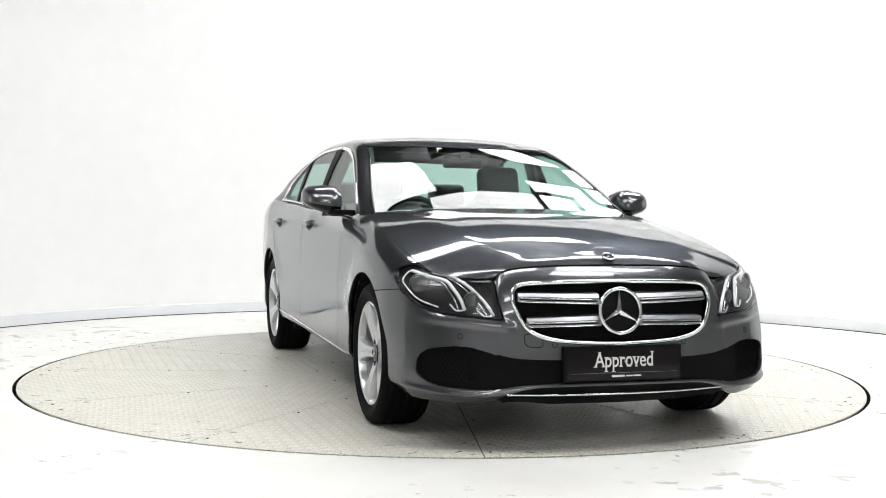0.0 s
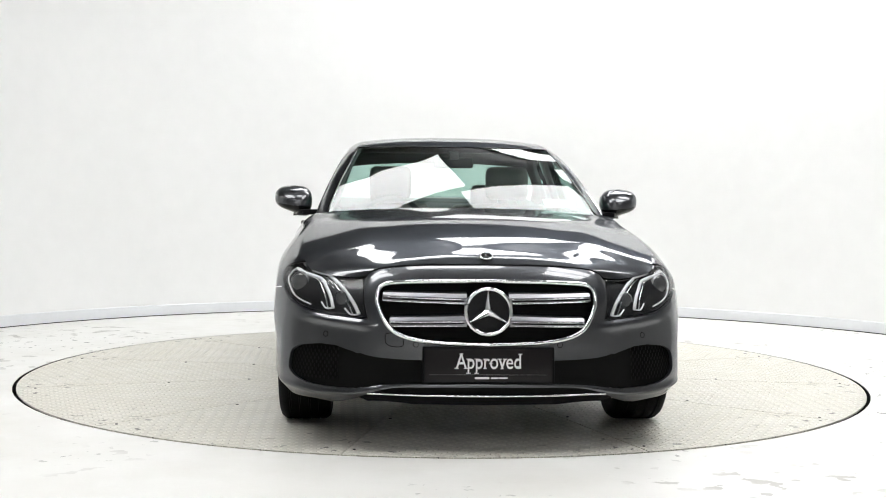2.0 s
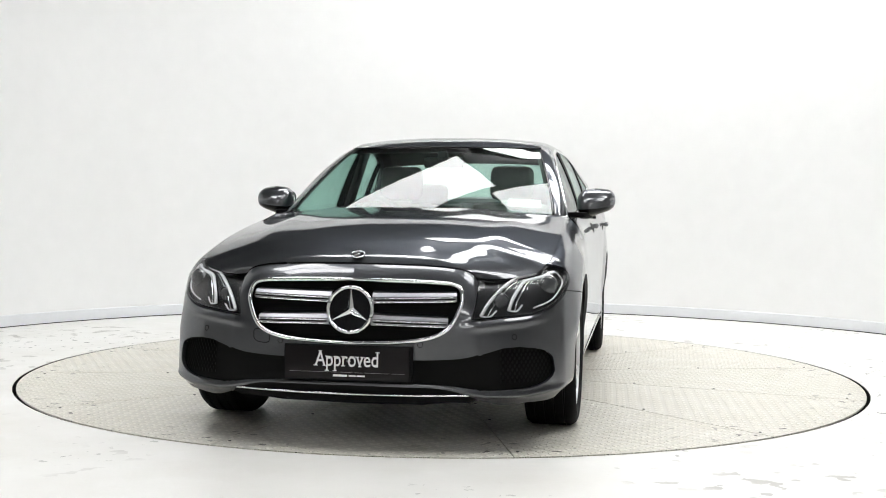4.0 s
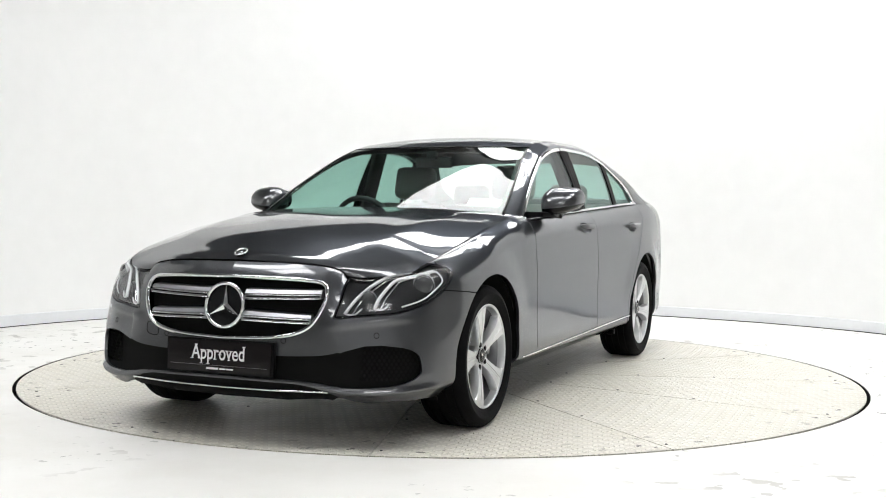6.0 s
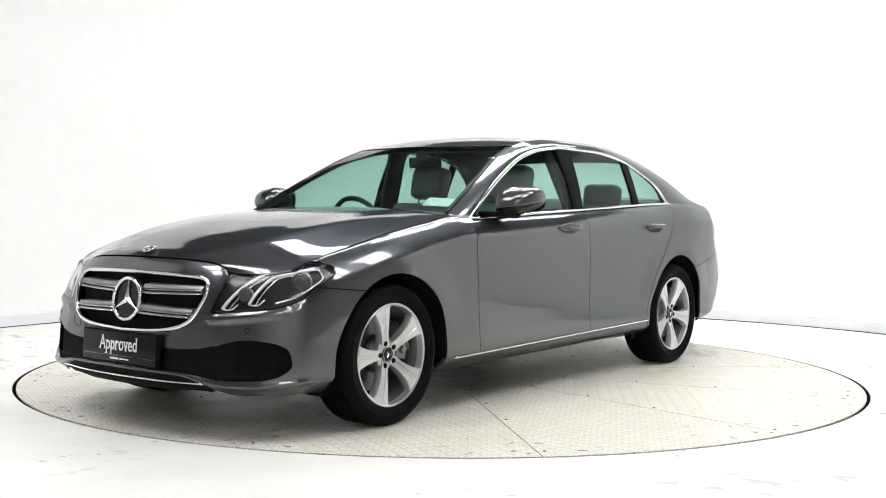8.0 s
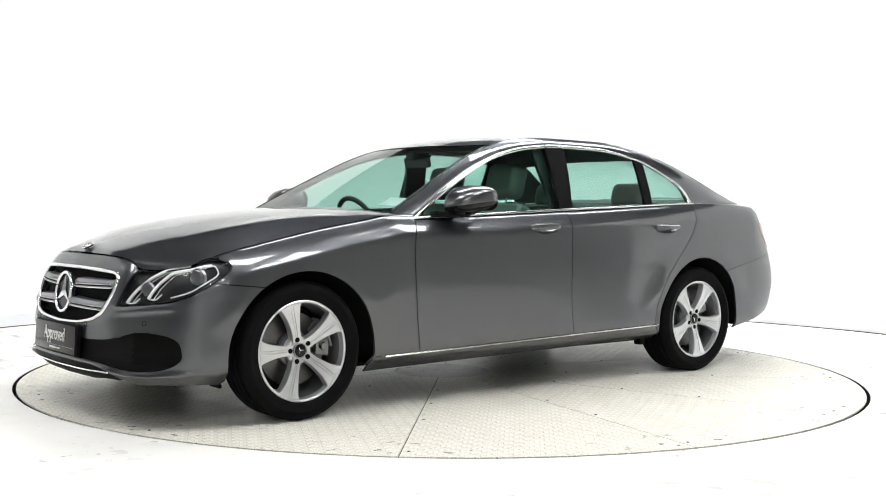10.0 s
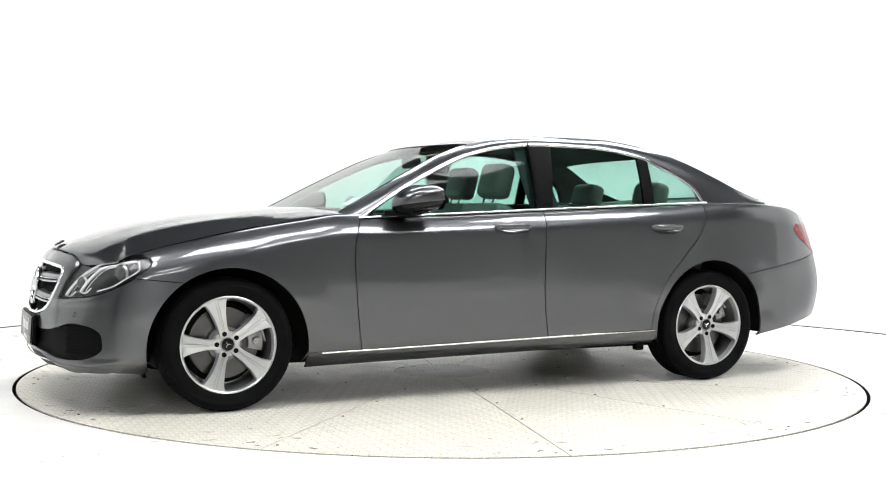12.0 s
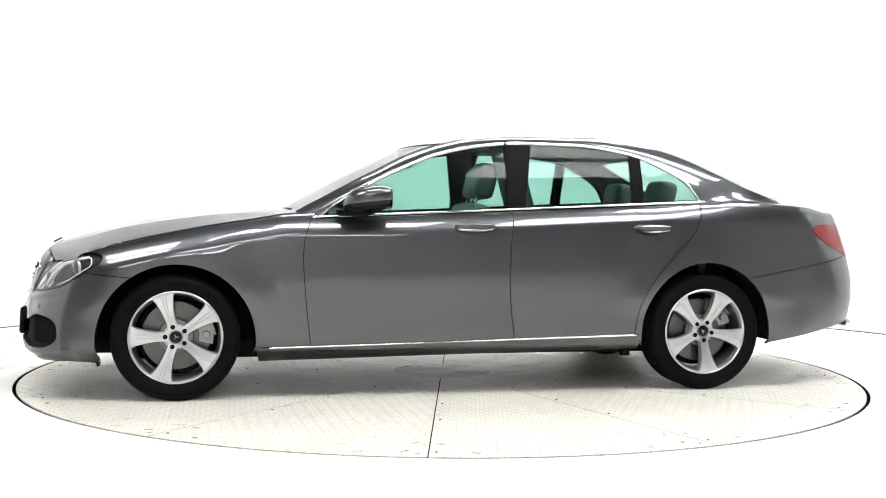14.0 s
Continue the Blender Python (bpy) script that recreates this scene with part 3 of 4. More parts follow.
    cav += arch(-1.47, 0.31, 0.40, 0.425, 190, -10) + along(-1.05, 1.05, lambda x: 0.24, 30) + arch(1.467, 0.31, 0.415, 0.412, 190, -10)
    shell("joint_underlay", cav, body, SEAM, car, mirrored=True, off=-0.03, flange=0, res=0.02)
    for x in (1.467, -1.47):
        for side in (1, -1):
            v = []
            for i in range(33):
                a = math.pi * (-0.02 + 1.05 * i / 32)
                for y in (0.885, 0.60, 0.52):
                    r = 0.418 if y > 0.55 else 0.02
                    v.append((x + r * math.cos(a), y * side, 0.312 + r * 1.0 * math.sin(a)))
            link_mesh("wheel_arch_liner", v, grid_faces(33, 3), SEAM, car)
    bm = bmesh.new()
    box(bm, (3.6, 1.30, 0.10), (-0.02, 0, 0.24), 0.03)
    box(bm, (2.0, 1.62, 0.08), (0.0, 0, 0.255), 0.02)
    box(bm, (0.50, 1.0, 0.10), (1.90, 0, 0.255), 0.03)
    part("underbody", bm, BLACK, car, "dark underbody with undertray")
    for side in (1, -1):
        bm = bmesh.new()
        box(bm, (0.012, 0.10, 0.04), (1.865, 0.765 * side, 0.198), 0.003, (0, 12, 0))
        part("air_deflector", bm, BLACK, car)
        bm = bmesh.new()
        box(bm, (0.05, 0.05, 0.05), (-1.02, 0.80 * side, 0.215), 0.01)
        part("jacking_point", bm, BLACK, car)
    # bonnet
    n = 44
    t = np.linspace(0, 1, n)
    bq = 0.552 + (float(q_of_x(0.835)) - 0.552) * t
    edge = body(bq, TOP(bq))
    mid_z = pc([(2.205, 0.782), (2.16, 0.808), (2.066, 0.835), (1.853, 0.897), (1.542, 0.959), (1.2, 0.997), (0.92, 1.019)])
    mx = 2.197 + (0.93 - 2.197) * t
    mid = np.stack([mx, mid_z(mx)], -1)

    def ridge(v, a):
        return 0.009 * np.exp(-np.abs((a - 0.62 - 0.12 * v) / 0.11) ** 1.7) * float(ease(v * 2.2)) * float(ease((1 - v) * 2.5))
    crown("bonnet", mid, edge, PAINT, car, 72, 2.2, 2.5, ridge, label="grey metallic bonnet with soft creases", nose=lambda u: body(u * 0.552, TOP(np.abs(u) * 0.552) + 0.001))
    lid = bmesh.new()
    bmesh.ops.create_cone(lid, cap_ends=True, segments=32, radius1=0.029, radius2=0.025, depth=0.008, matrix=pose(2.160, 0, 0.8095, 0, 28, 0))
    badge = part("bonnet_badge", lid, GLOSS_BLACK, car, "small round badge with a bright ring")
    w = np.linspace(0, 2 * np.pi, 36, endpoint=False)
    slope = np.stack([0.027 * np.cos(w) * 0.885 + 0.0022, 0.027 * np.sin(w), -0.027 * np.cos(w) * 0.465 + 0.0042], -1) + np.array((2.160, 0, 0.8095))
    tube("badge_ring", slope, 0.0035, CHROME, badge, closed=True)
    points = star_shape("badge_points", badge, 0.024, 0.006, 0.003, CHROME)
    points.matrix_local = pose(2.1622, 0, 0.8138, 0, -62, 0)
    # cabin: side frames, roof, boot lid
    D = np.stack([pc([(i, p[0]) for i, p in enumerate(DLO)])(STEP), pc([(i, p[1]) for i, p in enumerate(DLO)])(STEP)], -1)
    for flip in (1, -1):
        v = []
        for i in range(len(STEP)):
            for k in np.linspace(0, 1, 7):
                x, z = D[i, 0] + (RAIL_X[i] - D[i, 0]) * k, D[i, 1] + (RAIL_Z[i] - D[i, 1]) * k
                p = cabin(x, z)
                p[1] -= 0.05 * k * k
                v.append(p * (1, flip, 1))
        link_mesh("cabin_side_frame", v, grid_faces(len(STEP), 7, False, flip < 0), PAINT, car, "grey metallic pillars and roof rail")
        # black inner side of the pillars
        v = [p * (1, 1, 1) - np.array((0, 0.035 * flip, 0)) for p in map(np.array, v)]
        link_mesh("pillar_trim", v, grid_faces(len(STEP), 7, False, flip < 0), LINING, car)
    n = 40
    t = np.linspace(0, 1, n)
    rz = pc([(0.15, 1.382), (0.0, 1.426), (-0.22, 1.461), (-0.6, 1.480), (-0.95, 1.474), (-1.25, 1.440), (-1.47, 1.388)])
    mx = 0.15 + (-1.47 - 0.15) * t
    roof_mid = np.stack([mx, rz(mx)], -1)
    roof_edge = rail_between(0.02, -1.33, n)
    crown("roof", roof_mid, roof_edge, PAINT, car, 48, 2.0, 2.6, label="grey metallic roof panel")
    crown("headlining", roof_mid, roof_edge, LINING, car, 24, 2.0, 2.6, off=-0.035)
    mx = -2.07 + (-2.53 + 2.07) * t
    bz = pc([(-2.05, 1.117), (-2.2, 1.104), (-2.4, 1.074), (-2.53, 1.042)])
    crown("boot_lid", np.stack([mx, bz(mx)], -1), shoulder(np.linspace(-1.95, -2.42, n)), PAINT, car, 40, 2.0, 2.4, label="grey metallic boot lid")
    # windscreen and rear window
    t = np.linspace(0, 1, 30)
    wx = 0.95 + (0.150 - 0.95) * t
    wz = 0.956 + (1.382 - 0.956) * t + 0.010 * np.sin(np.pi * t)
    pane_edge = rail_between(0.84, 0.025, 30)
    crown("windscreen", np.stack([wx, wz], -1), pane_edge, GLASS_FRONT, car, 36, 2.0, 2.2, span=0.985, label="green-tinted windscreen")
    tube("windscreen_seal", [(pane_edge[29][0] * u * u + 0.150 * (1 - u * u), pane_edge[29][1] * u, 1.382 + (pane_edge[29][2] - 1.382) * abs(u) ** 2.2) for u in np.linspace(-1, 1, 40)], 0.004, GLOSS_BLACK, car)
    for flip in (1, -1):
        tube("windscreen_seal", pane_edge * (1, flip * 0.985, 1) - np.array((0, 0, 0.003)), 0.006, GLOSS_BLACK, car)
    rx = -1.465 + (-2.085 + 1.465) * t
    rzz = 1.389 + (1.112 - 1.389) * t + 0.034 * np.sin(np.pi * t)
    crown("rear_window", np.stack([rx, rzz], -1), rail_between(-1.335, -1.945, 30), GLASS_FRONT, car, 30, 2.0, 2.2, label="green-tinted rear window")
    # scuttle below the windscreen
    v = []
    for u in np.linspace(-1, 1, 31):
        a = abs(u)
        v += [(0.985 - 0.16 * a ** 2, 0.76 * u, 0.998 - 0.03 * a ** 2), (0.92 - 0.12 * a ** 2, 0.76 * u, 0.955 - 0.02 * a ** 2), (0.86 - 0.1 * a * a, 0.74 * u, 0.97 - 0.02 * a ** 2)]
    link_mesh("scuttle", v, grid_faces(31, 3), BLACK, car)
    for y0, y1 in ((-0.60, -0.02), (0.02, 0.58)):
        pts = [(0.915 - 0.17 * (y / 0.7) ** 2 - 0.02 * k, y, 1.004 + 0.010 * k - 0.02 * (y / 0.7) ** 2) for k, y in zip(np.linspace(0, 1, 16), np.linspace(y0, y1, 16))]
        tube("windscreen_wiper", pts, 0.005, BLACK, car)
    return doors_f, doors_r


def star_shape(name, parent, reach, root, lift, material):
    """Three ridged points in the y-z plane, facing x."""
    bm = bmesh.new()
    mid = bm.verts.new((lift, 0, 0))
    back = []
    for i in range(6):
        a = math.pi / 2 + i * math.pi / 3
        r = reach if i % 2 == 0 else root
        back.append(bm.verts.new((0 if i % 2 == 0 else -0.002, r * math.cos(a), r * math.sin(a))))
    for i in range(6):
        bm.faces.new((mid, back[i], back[(i + 1) % 6]))
    return part(name, bm, material, parent, smooth=False)


def build_windows(car):
    """Side glass, black pillar covers and chrome window surrounds."""
    def up(x):
        return float(dlo_top(x)) - 0.016

    def low(x):
        return float(waist(x)) + 0.014

    def span(x0, x1, fn, n=30):
        return [(float(x), fn(float(x))) for x in np.linspace(x0, x1, n)]
    front = span(0.675, -0.328, low) + span(-0.336, 0.675, up, 60)
    rear = span(-0.423, -1.057, low) + span(-1.065, -0.488, up, 40)
    light = span(-1.122, -1.435, low) + [(-1.432, up(-1.40) - 0.01)] + span(-1.39, -1.128, up, 20)
    for name, poly, label in (("front_door_glass", front, "green-tinted front door window"), ("rear_door_glass", rear, "green-tinted rear door window"),
                              ("quarter_glass", light, "small green-tinted quarter window")):
        shell(name, poly, cabin, GLASS_SIDE, car, mirrored=True, res=0.03, off=-0.004, flange=0, label=label)
    pillar = [(-0.326, low(-0.33)), (-0.426, low(-0.43))] + [(-0.490, up(-0.49)), (-0.334, up(-0.334))]
    shell("pillar_cover", pillar, cabin, BLACK, car, mirrored=True, res=0.02, off=0.001, flange=0.03, shrink=0, label="black door pillar cover")
    bar = [(-1.054, low(-1.05)), (-1.125, low(-1.12)), (-1.131, up(-1.13)), (-1.062, up(-1.06))]
    shell("window_divider", bar, cabin, BLACK, car, mirrored=True, res=0.02, off=0.001, flange=0.02, shrink=0)
    nose = span(0.76, 0.672, low, 8) + span(0.672, 0.74, up, 8)
    shell("mirror_sail", nose, cabin, BLACK, car, mirrored=True, res=0.012, off=0.001, flange=0.02, shrink=0)
    for flip in (1, -1):
        for name, pts, a, b in (("window_surround", DLO_LINE, 0.0, -0.019), ("waist_strip", np.stack([np.linspace(0.775, -1.475, 80), waist(np.linspace(0.775, -1.475, 80))], -1), 0.0, 0.016)):
            v = []
            tan = np.gradient(pts, axis=0)
            tan /= np.hypot(*tan.T)[:, None]
            for p, tn in zip(pts, tan):
                nrm = np.array([-tn[1], tn[0]]) if name == "window_surround" else np.array([0, 1.0])
                for k, o in ((0, -0.01), (0, 0.003), (0.25, 0.007), (0.8, 0.007), (1, 0.003), (1, -0.01)):
                    w = a + (b - a) * k
                    c = p + nrm * (-w if name == "window_surround" else w)
                    v.append(cabin(c[0], c[1], o + (0.003 if name == "waist_strip" else 0)) * (1, flip, 1))
            link_mesh(name, v, grid_faces(len(pts), 6, False, flip < 0), CHROME, car, "polished chrome window trim")
        v = []
        for x in np.linspace(-0.336, -0.347, 2):
            for z in np.linspace(waist(x), float(dlo_top(x)) + 0.004, 8):
                v.append(cabin(x, z, 0.0085) * (1, flip, 1))
        link_mesh("door_joint", v, grid_faces(2, 8), SEAM, car)


def build_lamps(car):
    top = [(float(q), float(TOP(q)) - 0.006) for q in np.linspace(float(q_of_x(1.93)), 0.562, 30)]
    outline = dense(HEAD_LOW, 40) + HEAD_TIP + top + [(0.546, 0.68), (0.532, 0.62)]
    c = np.mean(outline, 0)
    for flip in (1, -1):
        lamp = new("headlight")
        lamp.parent = car
        tagged(lamp, "dark-housed headlight with pale double eyebrow light guides")

        def surf(q, z, off=0.0):
            return body(q, z, off) * (1, flip, 1)
        bed = shell("housing", [(c[0] + (a - c[0]) * 1.0, c[1] + (b - c[1]) * 1.0) for a, b in outline], body, LAMP_BED, lamp, res=0.012, off=-0.026, flange=-0.025, shrink=0.001)[0]
        pane = shell("lens", outline, body, LENS, lamp, res=0.012, off=0.001, flange=0, shrink=0.002)[0]
        for ob in (bed, pane):
            if flip < 0:
                ob.data.transform(Matrix.Diagonal((1, -1, 1, 1)))
                ob.data.flip_normals()
        rim = np.array(outline)
        rim = np.mean(rim, 0) + (rim - np.mean(rim, 0)) * (0.98, 0.95)
        tube("bezel", surf(rim[:, 0], rim[:, 1], -0.010), 0.0030, GLOSS_BLACK, lamp, closed=True)
        # two light guides, each starting at the top and sweeping inward and down
        guides = (([(2.06, 0.736)], [(0.735, 0.716), (0.675, 0.690), (0.622, 0.652), (0.582, 0.612), (0.550, 0.566)]),
                  ([(1.93, 0.742), (2.02, 0.726)], [(0.770, 0.704), (0.727, 0.670), (0.692, 0.628), (0.672, 0.588)]))
        for xs, ys in guides:
            pts = curve_through(qx(xs) + qy(ys), 30)
            tube("light_guide", surf(pts[:, 0], pts[:, 1], -0.014), 0.0075, DRL, lamp, "pale curved light guide", sides=8)
            tube("reflector_edge", surf(pts[4:, 0] + 0.030, pts[4:, 1] - 0.004, -0.020), 0.0030, CHROME, lamp, sides=6)
            foot = curve_through([(pts[-1, 0], pts[-1, 1]), (pts[-1, 0] + 0.035, pts[-1, 1] - 0.004), (pts[-1, 0] + 0.075, pts[-1, 1] + 0.022)], 10)
            tube("guide_foot", surf(foot[:, 0], foot[:, 1], -0.018), 0.0038, DRL, lamp, sides=6)
        pts = curve_through(qx([(2.12, 0.597), (2.05, 0.622), (1.96, 0.668), (1.905, 0.712), (1.915, 0.738), (1.965, 0.742)]), 40)
        tube("lower_light_guide", surf(pts[:, 0], pts[:, 1], -0.014), 0.0036, DRL, lamp)
        for q, z, r in ((float(q_of_x(2.01)), 0.685, 0.043), (float(q_of_y(0.645)), 0.626, 0.034)):
            p = surf(q, z, -0.025)
            bm = bmesh.new()
            m = Matrix.Translation(p) @ Matrix.Rotation(radians(28 * flip), 4, "Z") @ Matrix.Rotation(radians(90), 4, "Y")
            bmesh.ops.create_cone(bm, cap_ends=False, segments=32, radius1=r * 1.12, radius2=r, depth=0.012, matrix=m)
            part("projector_bezel", bm, SATIN, lamp)
            bm = bmesh.new()
            bmesh.ops.create_uvsphere(bm, u_segments=24, v_segments=14, radius=r, matrix=m @ Matrix.Diagonal((1, 1, 0.45, 1)))
            part("projector_lens", bm, PROJECTOR, lamp)
        # rear lamp
        q0, q1 = float(q_of_x(-2.145)), float(q_of_x(-2.49))
        tail = dense([(q0, 0.912), (q0 + 0.03, 0.938), (q0 + 0.10, 0.946), (q1 - 0.05, 0.944), (q1 + 0.12, 0.940)], 30) + dense([(q1 + 0.12, 0.80), (q1 + 0.02, 0.752), (q1 - 0.06, 0.764), (q0 + 0.17, 0.815), (q0 + 0.07, 0.862), (q0, 0.912)], 30)
        ob = shell("tail_light", tail, body, RED_LENS, car, res=0.014, off=0.003, flange=0.01, shrink=0, label="dark red wraparound tail light")[0]
        if flip < 0:
            ob.data.transform(Matrix.Diagonal((1, -1, 1, 1)))
            ob.data.flip_normals()
        bm = bmesh.new()
        box(bm, (0.03, 0.14, 0.045), (-2.535, 0.55 * flip, 0.345), 0.012)
        part("exhaust_trim", bm, CHROME, car)


def build_fittings(car):
    """Handles, door mirrors, plate."""
    for flip in (1, -1):
        for x in (-0.115, -1.135):
            zc = 0.915
            h = new("door_handle")
            h.parent = car
            tagged(h, "grey pull handle with a shadowed scoop")
            q0 = float(q_of_x(x))
            oval = scoop_oval(x)
            def bowl(q, v, lift=0.0):
                deep = 0.028 * np.clip(1 - ((q - q0) / 0.105) ** 2 - ((v - zc + 0.006) / 0.031) ** 2, 0, 1) ** 0.55
                return body(q, v, lift - deep)
            ob = shell("scoop", oval, bowl, PAINT, h, res=0.006, off=-0.0005, flange=0, shrink=0)[0]
            if flip < 0:
                ob.data.transform(Matrix.Diagonal((1, -1, 1, 1)))
                ob.data.flip_normals()
            v = []
            for i in range(25):
                s = -1 + 2 * i / 24
                w = (1 - abs(s) ** 3.2) ** 0.5 if abs(s) < 1 else 0
                ctr = body(q0 + 0.112 * s, zc + 0.006, 0.010 + 0.022 * (1 - s ** 4))
                for k in range(12):
                    a = 2 * math.pi * k / 12
                    v.append((ctr + np.array((0, 0.012 * math.cos(a) * (0.4 + 0.6 * w), 0.017 * math.sin(a) * (0.25 + 0.75 * w)))) * (1, flip, 1))
            f = []
            for i in range(24):
                for k in range(12):
                    f.append((i * 12 + k, i * 12 + (k + 1) % 12, (i + 1) * 12 + (k + 1) % 12, (i + 1) * 12 + k))
            link_mesh("grip", v, f, PAINT, h)
            tube("grip_trim", [(body(q0 + 0.10 * s, zc + 0.013, 0.043 + 0.001 - 0.022 * s ** 4)) * (1, flip, 1) for s in np.linspace(-1, 1, 16)], 0.0022, CHROME, h)
        # door mirror: shell, dark lower half, arm and glass
        mir = new("door_mirror")
        mir.parent = car
        tagged(mir, "grey folding door mirror on a black arm")
        for name, material, z0, z1 in (("housing", PAINT, -0.32, 1.0), ("lower_cover", GLOSS_BLACK, -1.0, -0.32)):
            v, nu, nv = [], 48, 17
            for i in range(nu):
                a = 2 * math.pi * i / nu
                cx = math.copysign(abs(math.cos(a)) ** 0.85, math.cos(a))
                cy = math.copysign(abs(math.sin(a)) ** 0.72, math.sin(a))
                for j in range(nv):
                    z = z0 + (z1 - z0) * j / (nv - 1)
                    wid = max(0.0, 1 - abs(z) ** 2.5) ** 0.5
                    x = 0.468 + (0.132 - 0.018 * z) * cx * wid - 0.022 * cy
                    v.append((max(x, 0.362), (0.930 + 0.105 * cy * wid ** 0.7) * flip, 1.062 + 0.008 * cy + (0.075 - 0.010 * cy) * z - 0.10 * (x - 0.468)))
            link_mesh(name, v, grid_faces(nu, nv, True, flip < 0), material, mir)
        w = np.linspace(0, 2 * np.pi, 40, endpoint=False)
        v = [(0.3605, (0.930 + 0.088 * np.sign(np.cos(a)) * abs(np.cos(a)) ** 0.7) * flip, 1.062 + 0.058 * np.sign(np.sin(a)) * abs(np.sin(a)) ** 0.7) for a in w]
        link_mesh("mirror_glass", v, [tuple(range(40))], CHROME, mir, smooth=False)
        pts = [(0.594 - 0.03 * k - 0.04 * k ** 4, (0.87 + 0.14 * k) * flip, 1.045) for k in np.linspace(0.05, 1.0, 14)]
        tube("indicator_strip", pts, 0.006, DRL, mir, sides=6)
        bm = bmesh.new()
        box(bm, (0.13, 0.14, 0.03), (0.56, 0.83 * flip, 0.988), 0.012, (0, 0, -20 * flip))
        box(bm, (0.08, 0.06, 0.05), (0.53, 0.87 * flip, 0.992), 0.012)
        part("arm", bm, BLACK, mir)
    # show plate
    plate = new("show_plate")
    plate.parent = car
    tagged(plate, "dark show plate with pale lettering on the front bumper")
    plate.matrix_local = pose(2.326, 0, 0.371, 0, -3, 0)
    bm = bmesh.new()
    box(bm, (0.010, 0.525, 0.135), (0, 0, 0), 0.004)
    part("plate", bm, PLATE, plate)
    bm = bmesh.new()
    box(bm, (0.02, 0.545, 0.15), (-0.012, 0, 0), 0.006)
    part("plate_holder", bm, BLACK, plate)
    cu = bpy.data.curves.new("lettering", "FONT")
    cu.body, cu.size, cu.align_x, cu.align_y, cu.extrude = "Approved", 0.084, "CENTER", "CENTER", 0.0006
    cu.offset = 0.0005
    tmp = new("lettering_source", cu)
    bpy.context.view_layer.update()
    me = bpy.data.meshes.new_from_object(tmp.evaluated_get(bpy.context.evaluated_depsgraph_get()))
    bpy.data.objects.remove(tmp)
    slabs = set()
    for ed in me.edges:
        a, b = (me.vertices[k].co for k in ed.vertices)
        if a.z > 0 and b.z > 0 and abs(a.y - b.y) < 1e-5 and 0.003 < abs(a.x - b.x) < 0.0135:
            slabs.add((round((a.x + b.x) / 2, 4), round(a.y, 4), round(abs(a.x - b.x), 4)))
    bm = bmesh.new()
    bm.from_mesh(me)
    for x, y, wid in sorted(slabs):
        box(bm, (wid + 0.013, 0.0032, 0.0012), (x, y + (0.0012 if y < 0 else -0.0012), 0))
    bm.to_mesh(me)
    bm.free()
    me.materials.clear()
    me.materials.append(LETTER)
    word = new("lettering", me)
    word.parent = plate
    word.matrix_local = Matrix.Translation((0.0062, 0.0, 0.014)) @ Matrix(((0, 0, 1, 0), (0.80, 0, 0, 0), (0, 1.05, 0, 0), (0, 0, 0, 1)))
    for y, w in ((-0.028, 0.060), (0.024, 0.030), (0.060, 0.034)):
        bm = bmesh.new()
        box(bm, (0.001, w, 0.0085 if w > 0.05 else 0.006), (0.0055, y, -0.0515))
        part("small_print_bar", bm, LETTER, plate, smooth=False)
    bm = bmesh.new()
    box(bm, (0.001, 0.49, 0.0009), (0.0055, 0, -0.038))
    part("plate_rule", bm, CALIPER, plate, smooth=False)


